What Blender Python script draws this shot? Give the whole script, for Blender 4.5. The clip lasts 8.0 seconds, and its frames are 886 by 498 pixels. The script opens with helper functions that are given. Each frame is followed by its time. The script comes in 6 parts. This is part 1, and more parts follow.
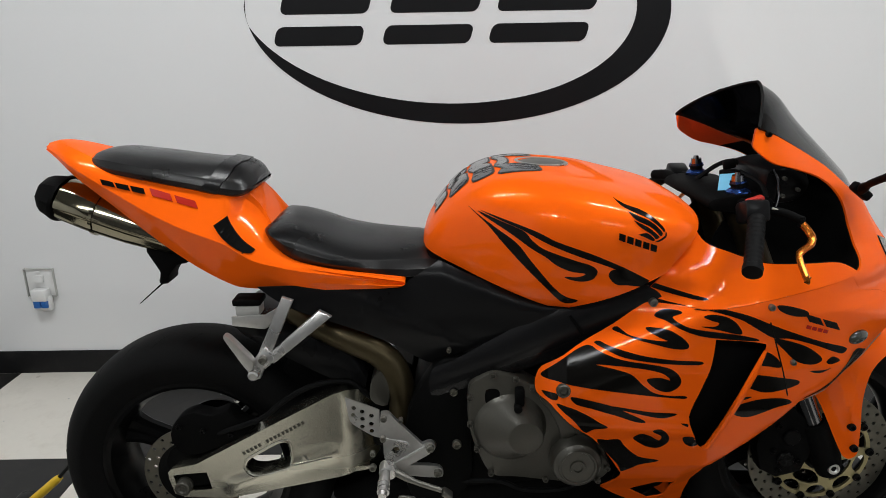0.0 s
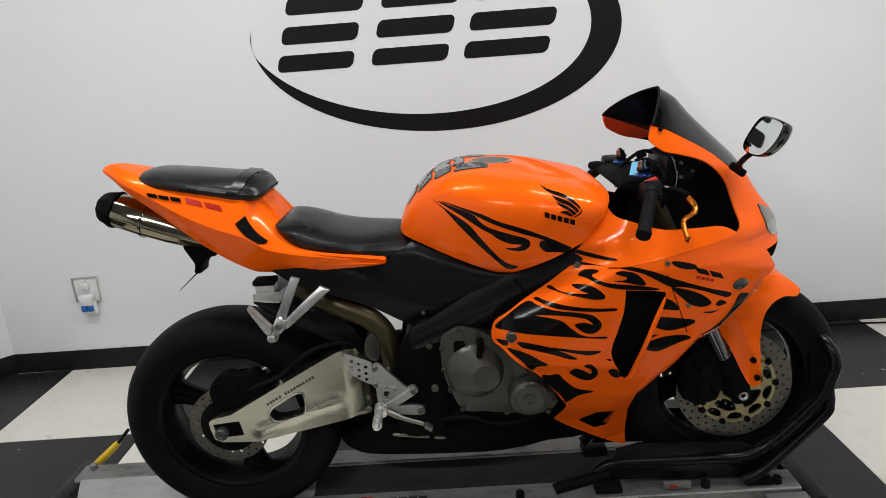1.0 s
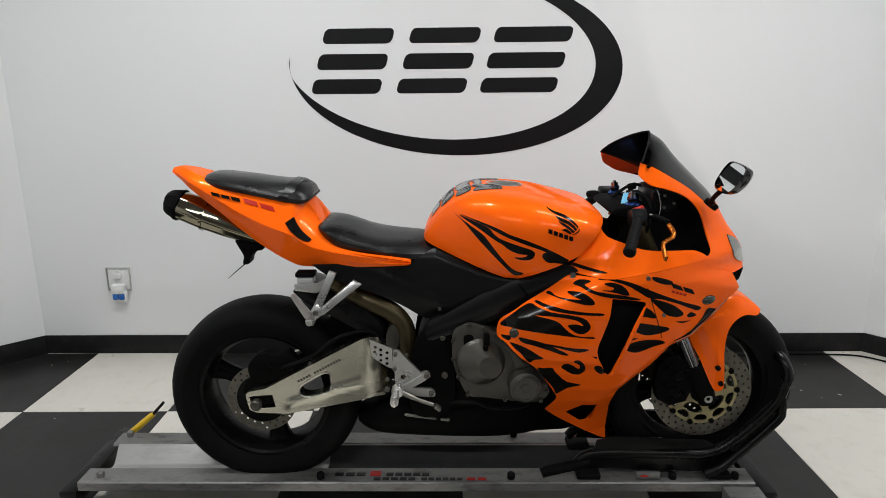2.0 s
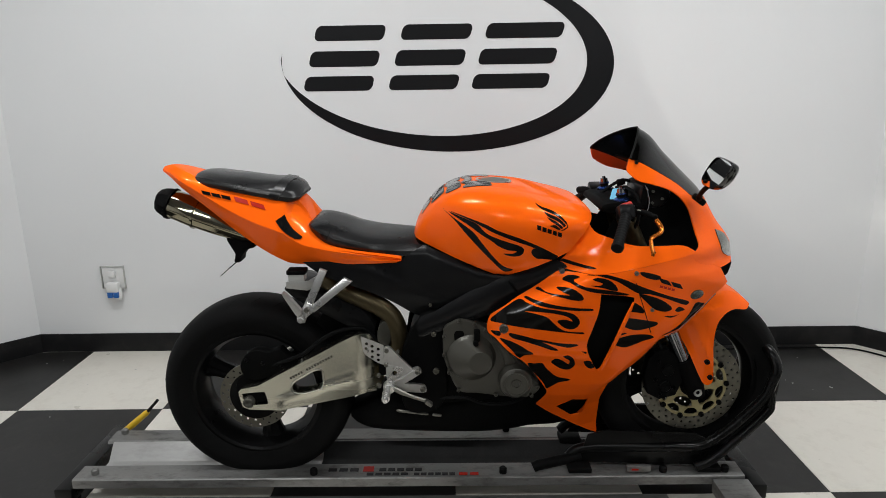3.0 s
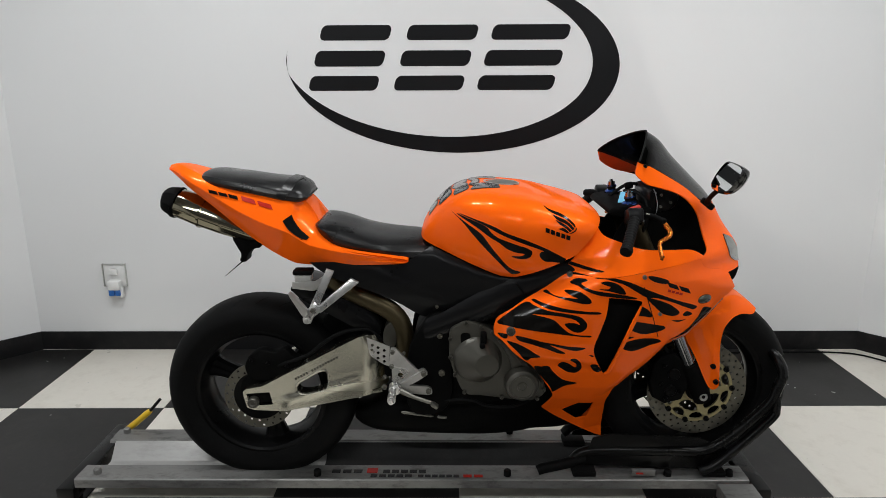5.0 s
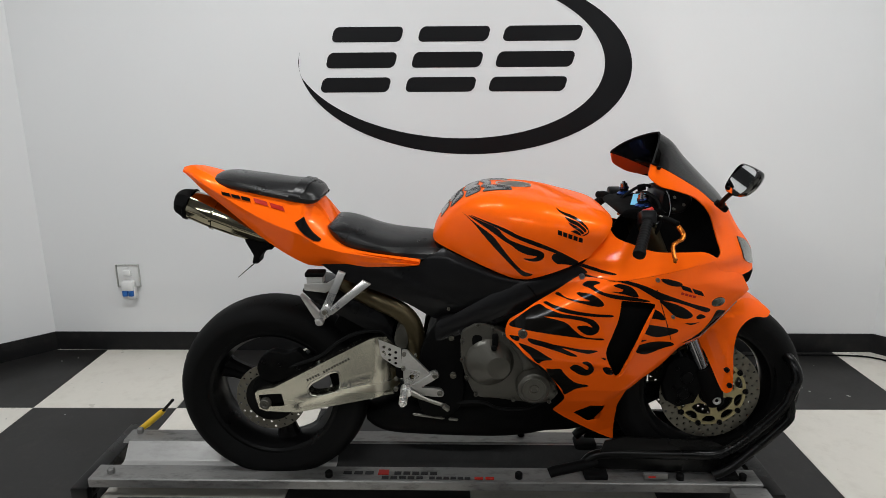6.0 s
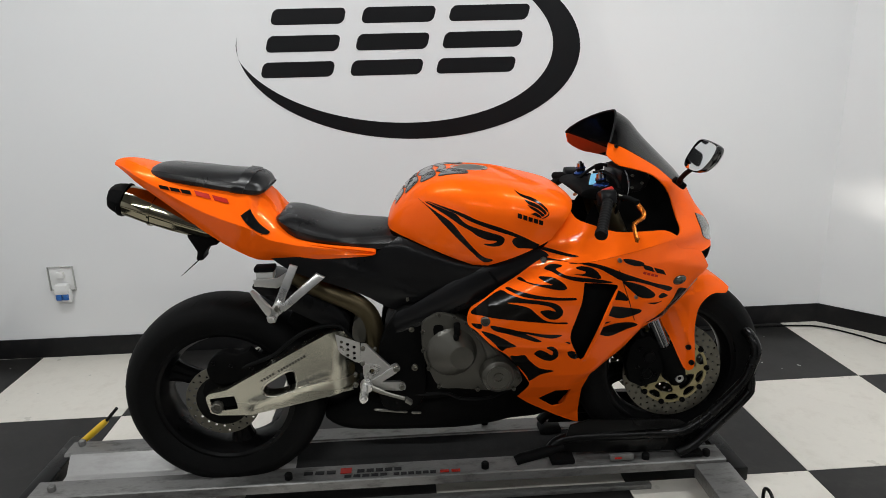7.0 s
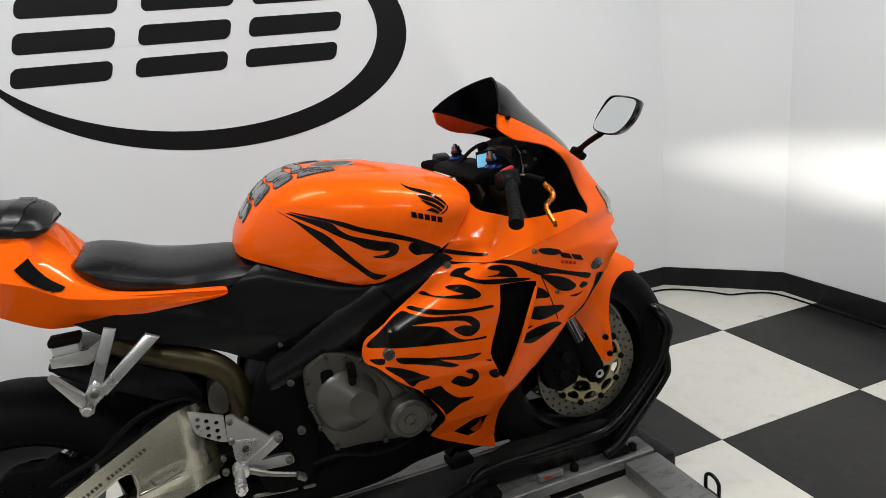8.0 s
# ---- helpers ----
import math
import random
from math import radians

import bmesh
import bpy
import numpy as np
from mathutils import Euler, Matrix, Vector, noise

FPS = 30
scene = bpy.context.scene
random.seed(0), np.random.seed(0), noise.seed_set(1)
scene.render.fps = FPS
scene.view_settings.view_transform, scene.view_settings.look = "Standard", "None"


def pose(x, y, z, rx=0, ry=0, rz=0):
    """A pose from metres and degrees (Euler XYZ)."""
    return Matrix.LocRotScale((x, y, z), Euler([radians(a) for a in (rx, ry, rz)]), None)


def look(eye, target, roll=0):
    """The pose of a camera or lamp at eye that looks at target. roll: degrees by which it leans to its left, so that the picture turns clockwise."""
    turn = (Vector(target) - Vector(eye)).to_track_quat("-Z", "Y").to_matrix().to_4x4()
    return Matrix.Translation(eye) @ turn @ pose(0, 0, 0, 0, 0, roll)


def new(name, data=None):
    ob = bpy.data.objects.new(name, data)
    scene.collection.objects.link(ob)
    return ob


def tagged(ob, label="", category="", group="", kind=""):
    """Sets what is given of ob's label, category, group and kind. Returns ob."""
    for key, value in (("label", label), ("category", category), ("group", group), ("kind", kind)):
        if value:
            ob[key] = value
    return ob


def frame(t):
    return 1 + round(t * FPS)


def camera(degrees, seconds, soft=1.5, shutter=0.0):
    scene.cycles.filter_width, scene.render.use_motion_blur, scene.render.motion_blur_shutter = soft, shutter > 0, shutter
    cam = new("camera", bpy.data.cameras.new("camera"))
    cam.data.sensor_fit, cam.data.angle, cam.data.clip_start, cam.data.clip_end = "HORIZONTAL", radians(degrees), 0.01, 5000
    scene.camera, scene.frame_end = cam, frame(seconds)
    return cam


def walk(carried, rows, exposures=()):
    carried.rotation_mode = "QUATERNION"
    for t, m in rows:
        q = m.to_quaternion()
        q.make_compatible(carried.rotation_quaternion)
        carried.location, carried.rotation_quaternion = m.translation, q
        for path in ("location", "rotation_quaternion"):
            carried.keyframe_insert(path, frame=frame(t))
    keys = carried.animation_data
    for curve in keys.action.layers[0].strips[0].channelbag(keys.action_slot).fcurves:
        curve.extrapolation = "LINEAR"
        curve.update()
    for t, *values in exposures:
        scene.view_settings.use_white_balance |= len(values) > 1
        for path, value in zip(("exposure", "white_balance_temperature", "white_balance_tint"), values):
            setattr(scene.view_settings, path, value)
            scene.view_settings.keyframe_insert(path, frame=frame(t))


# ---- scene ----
cam = camera(67.4, 8.0, soft=0.6)
PATH = [
    (0, (-0.132, -1.522, 1.249), (-0.142, 0.398, 0.691), -1.0),
    (0.2, (-0.103, -1.592, 1.264), (-0.118, 0.312, 0.652), -2.0),
    (0.4, (-0.056, -1.667, 1.262), (-0.134, 0.226, 0.621), -2.4),
    (0.5, (-0.048, -1.709, 1.266), (-0.144, 0.198, 0.668), -4.4),
    (1, (-0.022, -1.871, 1.294), (-0.082, 0.052, 0.748), -4.4),
    (1.2, (-0.033, -1.966, 1.299), (-0.083, -0.041, 0.758), -3.6),
    (1.5, (-0.078, -2.104, 1.308), (-0.099, -0.176, 0.777), -1.9),
    (1.7, (-0.091, -2.151, 1.32), (-0.125, -0.209, 0.843), -0.5),
    (3, (-0.064, -2.171, 1.333), (-0.092, -0.233, 0.841), -0.9),
    (3.5, (-0.069, -2.165, 1.334), (-0.084, -0.227, 0.84), -0.7),
    (4, (-0.081, -2.16, 1.337), (-0.084, -0.221, 0.846), -0.6),
    (5.5, (-0.094, -2.166, 1.336), (-0.131, -0.228, 0.844), -0.2),
    (6, (-0.096, -2.162, 1.34), (-0.148, -0.223, 0.85), -0.4),
    (6.5, (-0.099, -2.158, 1.34), (-0.137, -0.218, 0.855), -0.2),
    (6.8, (-0.1, -2.142, 1.334), (-0.094, -0.204, 0.843), -1.1),
    (7, (-0.12, -2.092, 1.325), (-0.018, -0.167, 0.794), -1.5),
    (7.2, (-0.159, -2.026, 1.314), (0.056, -0.112, 0.775), -2.9),
    (7.5, (-0.148, -1.827, 1.265), (0.128, 0.092, 0.774), -8.0),
    (7.7, (-0.163, -1.76, 1.254), (0.263, 0.127, 0.745), -9.0),
    (7.8, (-0.189, -1.728, 1.241), (0.316, 0.132, 0.707), -8.7),
    (8, (-0.24, -1.69, 1.237), (0.424, 0.118, 0.7), -5.8),
]
walk(cam, [(t, look(eye, target, roll)) for t, eye, target, roll in PATH], exposures=[(0, -0.07), (0.5, 0.05), (1, 0.10), (1.5, 0.08), (3, 0.0), (6.5, 0.0), (7.5, 0.09), (8, 0.10)])

# ---- light ----
world = bpy.data.worlds.new("room_world")
scene.world = world
world.use_nodes = True
world.node_tree.nodes["Background"].inputs[0].default_value = (0.9, 0.95, 1.0, 1)
world.node_tree.nodes["Background"].inputs[1].default_value = 0.065
scene.view_settings.exposure = 0.0

WALL_Y = 1.02
CEIL = 2.95


def lamp(name, kind, energy, color, m, **kw):
    data = bpy.data.lights.new(name, kind)
    data.energy, data.color = energy, color
    if kind == "AREA":
        data.shape, data.size, data.size_y = "RECTANGLE", kw["size"], kw["size_y"]
    else:
        data.shadow_soft_size = kw["soft"]
        if kind == "SPOT":
            data.spot_size, data.spot_blend = radians(kw["cone"]), kw["blend"]
    ob = new(name, data)
    ob.matrix_world = m
    return ob


LAMPS = [(-1.1, -0.45, 29), (1.1, -0.45, 28), (-1.1, -2.9, 34), (1.1, -2.9, 18)]
for lx, ly, power in LAMPS:
    lamp("ceiling_lamp_light", "AREA", power, (0.965, 0.99, 0.997), pose(lx, ly, CEIL - 0.11), size=1.25, size_y=ly > -2 and 0.05 or 0.09)

# ---- materials ----


def mat(name, color, rough=0.5, metal=0.0, coat=0.0, var=0.12, scale=6.0, grain=120.0, bump=0.0, stain=None, stain_amount=0.0,
        stretch=(1, 1, 1), rough_var=0.08, piece=0.0, spec=0.5):
    m = bpy.data.materials.new(name)
    m.use_nodes = True
    nt = m.node_tree
    bsdf = nt.nodes["Principled BSDF"]
    coord = nt.nodes.new("ShaderNodeTexCoord")
    mapping = nt.nodes.new("ShaderNodeMapping")
    mapping.inputs["Scale"].default_value = stretch
    nt.links.new(coord.outputs["Object"], mapping.inputs[0])
    large = nt.nodes.new("ShaderNodeTexNoise")
    large.inputs["Scale"].default_value, large.inputs["Detail"].default_value = scale, 6
    fine = nt.nodes.new("ShaderNodeTexNoise")
    fine.inputs["Scale"].default_value, fine.inputs["Detail"].default_value = grain, 3
    for n in (large, fine):
        nt.links.new(mapping.outputs[0], n.inputs["Vector"])
    both = nt.nodes.new("ShaderNodeMath")
    both.operation = "MULTIPLY_ADD"
    both.inputs[1].default_value = 0.4
    nt.links.new(fine.outputs[0], both.inputs[0])
    nt.links.new(large.outputs[0], both.inputs[2])
    factor = both.outputs[0]
    if piece:
        info = nt.nodes.new("ShaderNodeObjectInfo")
        more = nt.nodes.new("ShaderNodeMath")
        more.operation = "MULTIPLY_ADD"
        more.inputs[1].default_value = piece
        nt.links.new(info.outputs["Random"], more.inputs[0])
        nt.links.new(factor, more.inputs[2])
        factor = more.outputs[0]
    ramp = nt.nodes.new("ShaderNodeMapRange")
    ramp.inputs[1].default_value, ramp.inputs[2].default_value = 0.35, 1.05 + piece
    ramp.inputs[3].default_value, ramp.inputs[4].default_value = 1 - var, 1 + var
    nt.links.new(factor, ramp.inputs[0])
    tint = nt.nodes.new("ShaderNodeVectorMath")
    tint.operation = "SCALE"
    tint.inputs[0].default_value = color
    nt.links.new(ramp.outputs[0], tint.inputs["Scale"])
    out = tint.outputs[0]
    if stain:
        spots = nt.nodes.new("ShaderNodeTexNoise")
        spots.inputs["Scale"].default_value, spots.inputs["Detail"].default_value, spots.inputs["Roughness"].default_value = scale * 2.2, 8, 0.7
        nt.links.new(mapping.outputs[0], spots.inputs["Vector"])
        edge = nt.nodes.new("ShaderNodeMapRange")
        edge.inputs[1].default_value, edge.inputs[2].default_value = 0.5, 0.75
        edge.inputs[4].default_value = stain_amount
        nt.links.new(spots.outputs[0], edge.inputs[0])
        mix = nt.nodes.new("ShaderNodeMix")
        mix.data_type = "RGBA"
        nt.links.new(edge.outputs[0], mix.inputs[0])
        nt.links.new(out, mix.inputs[6])
        mix.inputs[7].default_value = (*stain, 1)
        out = mix.outputs[2]
    nt.links.new(out, bsdf.inputs["Base Color"])
    rr = nt.nodes.new("ShaderNodeMapRange")
    rr.inputs[1].default_value, rr.inputs[2].default_value = 0.3, 0.8
    rr.inputs[3].default_value, rr.inputs[4].default_value = max(0.02, rough - rough_var), min(1, rough + rough_var)
    nt.links.new(large.outputs[0], rr.inputs[0])
    nt.links.new(rr.outputs[0], bsdf.inputs["Roughness"])
    bsdf.inputs["Metallic"].default_value = metal
    bsdf.inputs["Coat Weight"].default_value = coat
    bsdf.inputs["Coat Roughness"].default_value = 0.03
    bsdf.inputs["Specular IOR Level"].default_value = spec
    if bump:
        b = nt.nodes.new("ShaderNodeBump")
        b.inputs["Strength"].default_value, b.inputs["Distance"].default_value = bump, 0.002
        nt.links.new(fine.outputs[0], b.inputs["Height"])
        nt.links.new(b.outputs[0], bsdf.inputs["Normal"])
    return m


def glass(name, color, rough=0.02, ior=1.3):
    m = bpy.data.materials.new(name)
    m.use_nodes = True
    b = m.node_tree.nodes["Principled BSDF"]
    b.inputs["Base Color"].default_value = (*color, 1)
    b.inputs["Roughness"].default_value, b.inputs["IOR"].default_value = rough, ior
    b.inputs["Transmission Weight"].default_value = 1.0
    return m


def glow(name, color, strength):
    m = bpy.data.materials.new(name)
    m.use_nodes = True
    b = m.node_tree.nodes["Principled BSDF"]
    b.inputs["Base Color"].default_value = (0.8, 0.8, 0.8, 1)
    b.inputs["Emission Color"].default_value = (*color, 1)
    b.inputs["Emission Strength"].default_value = strength
    return m


M_WALL = mat("white_semigloss_paint", (0.775, 0.78, 0.785), 0.42, var=0.02, scale=1.2, grain=260, bump=0.06, rough_var=0.04)
M_BACK = mat("dark_grey_workshop_paint", (0.10, 0.10, 0.105), 0.6, var=0.08, scale=1.5, bump=0.05)
M_CEIL = mat("grey_ceiling_paint", (0.22, 0.22, 0.22), 0.8, var=0.06, scale=2)
M_BASE = mat("black_rubber_baseboard", (0.0060, 0.0060, 0.0065), 0.45, var=0.2, scale=5, bump=0.05, stain=(0.06, 0.055, 0.05), stain_amount=0.25, spec=0.25)
M_TILE_W = mat("white_vinyl_tile", (0.66, 0.63, 0.57), 0.34, var=0.05, scale=5, grain=40, bump=0.05, stain=(0.42, 0.38, 0.32), stain_amount=0.35, piece=0.25)
M_TILE_B = mat("black_vinyl_tile", (0.0125, 0.012, 0.0115), 0.36, var=0.2, scale=5, grain=60, bump=0.05, stain=(0.055, 0.052, 0.047), stain_amount=0.3, piece=0.3, spec=0.24)
M_SCREED = mat("tile_joint", (0.09, 0.085, 0.08), 0.8)
M_VINYL = mat("black_wall_vinyl", (0.006, 0.006, 0.007), 0.45, var=0.1, scale=3, spec=0.2)
M_ORANGE = mat("orange_metallic_paint", (0.94, 0.124, 0.005), 0.40, metal=0.15, coat=0.36, var=0.05, scale=3, grain=900, rough_var=0.04, spec=0.0)
M_ORANGE_IN = mat("red_orange_fairing_inside", (0.50, 0.060, 0.008), 0.45, var=0.1)
M_FLAME = mat("black_flame_vinyl", (0.005, 0.0045, 0.004), 0.12, var=0.15, scale=8, rough_var=0.02, spec=0.10)
M_DECAL_RED = mat("red_letter_vinyl", (0.38, 0.012, 0.005), 0.3, var=0.1, spec=0.15)
M_PLASTIC = mat("satin_black_plastic", (0.0065, 0.0065, 0.007), 0.31, var=0.15, scale=9, grain=300, rough_var=0.04, spec=0.13)
M_FRAME = mat("satin_black_frame_paint", (0.0065, 0.0065, 0.007), 0.24, var=0.1, scale=9, rough_var=0.02, spec=0.20)
M_MATTE = mat("matte_black_plastic", (0.0028, 0.0028, 0.0028), 0.65, var=0.2, scale=9, grain=200, bump=0.15, spec=0.05)
M_GLOSSBLK = mat("gloss_black_paint", (0.0040, 0.0040, 0.0045), 0.12, coat=0.8, var=0.1, spec=0.25)
M_RUBBER = mat("black_tyre_rubber", (0.0042, 0.0042, 0.0043), 0.62, var=0.2, scale=10, grain=160, bump=0.2, spec=0.08)
M_RIM = mat("satin_black_wheel", (0.0030, 0.0030, 0.0031), 0.3, var=0.15, scale=8, rough_var=0.04, spec=0.10)
M_SEAT = mat("black_vinyl_seat", (0.0036, 0.0036, 0.004), 0.31, var=0.15, scale=10, grain=500, bump=0.12, spec=0.42)
M_ALU = mat("brushed_swingarm_aluminium", (0.50, 0.485, 0.41), 0.27, metal=1.0, var=0.03, scale=3, grain=140, stretch=(1, 1, 7), rough_var=0.03)
M_ALU_B = mat("bright_cast_aluminium", (0.54, 0.535, 0.52), 0.32, metal=0.9, var=0.16, scale=14, bump=0.1)
M_STEEL = mat("brake_disc_steel", (0.21, 0.205, 0.18), 0.42, metal=0.9, var=0.15, scale=12, bump=0.06)
M_GOLD = mat("gold_anodised_aluminium", (0.38, 0.33, 0.18), 0.34, metal=0.85, var=0.15, scale=16)
M_LEVER = mat("orange_anodised_lever", (0.42, 0.115, 0.012), 0.3, metal=0.9, var=0.1)
M_ENGINE = mat("bronze_grey_engine_paint", (0.060, 0.057, 0.047), 0.36, metal=0.4, var=0.10, scale=10, grain=240, bump=0.12)
M_PIPE = mat("bronze_pipe", (0.072, 0.056, 0.028), 0.42, metal=0.75, var=0.25, scale=9, bump=0.08)
M_MUFFLER = mat("brushed_titanium_muffler", (0.26, 0.238, 0.172), 0.10, metal=1.0, var=0.10, scale=5, grain=90, stretch=(1, 6, 6), rough_var=0.03)
M_CARBON = mat("grey_carbon_pad", (0.024, 0.025, 0.028), 0.20, metal=0.3, coat=0.7, var=0.7, scale=45, grain=200, rough_var=0.10)
M_PAD_EDGE = mat("black_pad_edge", (0.012, 0.012, 0.012), 0.4)
M_RAIL = mat("worn_dolly_aluminium", (0.19, 0.188, 0.182), 0.5, metal=0.5, var=0.2, scale=7, grain=90, bump=0.2, stain=(0.045, 0.042, 0.036), stain_amount=0.9, stretch=(1, 2.5, 2.5))
M_CHANNEL = mat("smooth_channel_aluminium", (0.37, 0.366, 0.358), 0.38, metal=0.6, var=0.08, scale=3, grain=60, stain=(0.12, 0.115, 0.105), stain_amount=0.35, stretch=(1, 3, 3))
# black channel surface, with the bike's shade put into its colour
M_LINER_SHADE = mat("scuffed_black_liner_and_shade", (0.017, 0.017, 0.017), 0.6, var=0.25, scale=6, grain=120, bump=0.15, stain=(0.05, 0.05, 0.048), stain_amount=0.3, spec=0.2)
M_FORK = mat("polished_dark_fork_steel", (0.24, 0.24, 0.25), 0.14, metal=1.0, var=0.06, scale=12)
M_TUBE = mat("gloss_black_tube", (0.003, 0.003, 0.003), 0.3, var=0.15, spec=0.2)
M_YELLOW = mat("yellow_plastic_grip", (0.72, 0.46, 0.02), 0.45, var=0.12, scale=20)
M_BLUE = mat("blue_plastic", (0.03, 0.14, 0.45), 0.3, var=0.1)
M_BLUE_AN = mat("blue_anodised_metal", (0.05, 0.12, 0.42), 0.25, metal=0.9)
M_DISC = mat("dull_brake_disc_steel", (0.15, 0.143, 0.118), 0.42, metal=0.9, var=0.15, scale=12, bump=0.06)
M_TAG = mat("light_blue_tag_paper", (0.18, 0.55, 0.80), 0.6, var=0.08, scale=30)
M_WHITE = mat("white_plastic", (0.75, 0.75, 0.74), 0.35, var=0.03)
M_GREYPL = mat("grey_translucent_plastic", (0.45, 0.45, 0.43), 0.4, var=0.1)
M_RED = mat("red_plastic", (0.5, 0.03, 0.02), 0.35)
M_SCREEN = glass("smoked_screen", (0.003, 0.003, 0.0035), 0.05, 1.28)
M_LENS = glass("clear_lens", (0.95, 0.95, 0.95), 0.02, 1.45)
M_INDIC = mat("smoked_indicator_lens", (0.022, 0.026, 0.018), 0.16, coat=0.25)
M_MIRROR = mat("mirror_glass", (0.74, 0.76, 0.76), 0.02, metal=1.0, var=0.0, rough_var=0.0)
M_LIGHT = glow("lamp_diffuser", (1.0, 0.97, 0.93), 4.0)

# ---- mesh helpers ----
from mathutils.bvhtree import BVHTree


def finish(name, bm, material, angle=32, flat=False):
    mesh = bpy.data.meshes.new(name)
    bm.normal_update()
    bm.to_mesh(mesh)
    bm.free()
    if not flat:
        mesh.polygons.foreach_set("use_smooth", [True] * len(mesh.polygons))
        mesh.set_sharp_from_angle(angle=radians(angle))
    mesh.materials.append(material)
    return new(name, mesh)


def part(name, bm, material, parent, label="", angle=32):
    """One mesh under a thing or a part; its points are given in the thing's own space."""
    ob = finish(name, bm, material, angle)
    ob.parent = parent
    if label:
        ob["label"] = label
    return ob


def thing(name, at, label, category, group=""):
    ob = new(name)
    ob.empty_display_size = 0.1
    ob.location = at
    return tagged(ob, label, category, group)


def structure(name, bm, material, label, category, angle=32):
    return tagged(finish(name, bm, material, angle), label, category, kind="structure")


def curve(points, n=6, closed=False):
    """Catmull-Rom through the points; a point given twice is a corner."""
    pts = [Vector(p) for p in points]
    out, count = [], len(pts)
    for i in range(count if closed else count - 1):
        a, b = pts[i], pts[(i + 1) % count]
        if (b - a).length < 1e-9:
            continue
        before = pts[i - 1] if closed or i else a
        after = pts[(i + 2) % count] if closed or i + 2 < count else b
        ta, tb = (b - before) / 2, (after - a) / 2
        for k in range(n):
            t = k / n
            out.append((2 * t**3 - 3 * t**2 + 1) * a + (t**3 - 2 * t**2 + t) * ta + (3 * t**2 - 2 * t**3) * b + (t**3 - t**2) * tb)
    if not closed:
        out.append(pts[-1])
    return out


def box(bm, cx, cy, cz, sx, sy, sz, bevel=0.0, turn=None):
    made = bmesh.ops.create_cube(bm, size=1.0)["verts"]
    for v in made:
        v.co = Vector((v.co.x * sx, v.co.y * sy, v.co.z * sz))
    if bevel:
        edges = list({e for v in made for e in v.link_edges})
        bev = bmesh.ops.bevel(bm, geom=edges, offset=bevel, segments=2, affect="EDGES", profile=0.5)
        made = list({v for f in bev["faces"] for v in f.verts} | {v for v in made if v.is_valid})
    m = Matrix.Translation((cx, cy, cz)) @ (turn or Matrix.Identity(4))
    for v in made:
        v.co = m @ v.co
    return bm


def tube(bm, points, r, n=12, flat=1.0, cap=True):
    """Sweep a round section along points; r is one radius or one for each point."""
    pts = [Vector(p) for p in points]
    rs = r if isinstance(r, (list, tuple)) else [r] * len(pts)
    rings, up = [], None
    for i, p in enumerate(pts):
        d = (pts[min(i + 1, len(pts) - 1)] - pts[max(i - 1, 0)]).normalized()
        if up is None:
            up = d.orthogonal().normalized() if abs(d.y) > 0.8 else Vector((0, 1, 0))
        side = d.cross(up).normalized()
        up = side.cross(d).normalized()
        rings.append([bm.verts.new(p + rs[i] * (flat * math.cos(2 * math.pi * k / n) * up + math.sin(2 * math.pi * k / n) * side)) for k in range(n)])
    for a, b in zip(rings, rings[1:]):
        for k in range(n):
            bm.faces.new((a[k], a[(k + 1) % n], b[(k + 1) % n], b[k]))
    if cap:
        bm.faces.new(rings[0][::-1])
        bm.faces.new(rings[-1])
    return bm


def rod(bm, a, b, r, n=16, edge=0.0):
    a, b = Vector(a), Vector(b)
    if not edge:
        return tube(bm, [a, b], r, n)
    d = (b - a).normalized() * edge
    return tube(bm, [a, a + d, b - d, b], [r - edge, r, r, r - edge], n)


def lathe(bm, profile, cx, cy, cz, n=48, closed=False):
    """Turn (radius, offset along y) points about the y axis."""
    rings = []
    for k in range(n):
        c, s = math.cos(2 * math.pi * k / n), math.sin(2 * math.pi * k / n)
        rings.append([bm.verts.new((cx + r * c, cy + h, cz + r * s)) for r, h in profile])
    count = len(profile)
    for k in range(n):
        a, b = rings[k], rings[(k + 1) % n]
        for i in range(count if closed else count - 1):
            j = (i + 1) % count
            bm.faces.new((a[i], b[i], b[j], a[j]))
    if not closed:
        for i, flip in ((0, False), (count - 1, True)):
            loop = [ring[i] for ring in rings]
            bm.faces.new(loop if flip else loop[::-1])
    bmesh.ops.recalc_face_normals(bm, faces=bm.faces)
    return bm


def plate(bm, outline, y0, y1, holes=(), bevel=0.0):
    """A flat plate cut to an outline in x and z, between two depths, with holes through it."""
    start = len(bm.faces)
    loops = [list(outline)] + [list(h) for h in holes]
    edges = []
    for loop in loops:
        vs = [bm.verts.new((p[0], y0, p[1])) for p in loop]
        edges += [bm.edges.new((vs[i], vs[(i + 1) % len(vs)])) for i in range(len(vs))]
    made = bmesh.ops.triangle_fill(bm, edges=edges, use_beauty=True, use_dissolve=False)
    faces = [f for f in made["geom"] if isinstance(f, bmesh.types.BMFace)]
    ext = bmesh.ops.extrude_face_region(bm, geom=faces)
    for v in ext["geom"]:
        if isinstance(v, bmesh.types.BMVert):
            v.co.y = y1
    bm.normal_update()
    bmesh.ops.recalc_face_normals(bm, faces=bm.faces)
    if bevel:
        rim = [e for e in bm.edges if len(e.link_faces) == 2 and abs(e.verts[0].co.y - e.verts[1].co.y) < 1e-6 and e.calc_face_angle(0) > 0.9]
        bmesh.ops.bevel(bm, geom=rim, offset=bevel, segments=2, affect="EDGES", profile=0.5)
    return bm


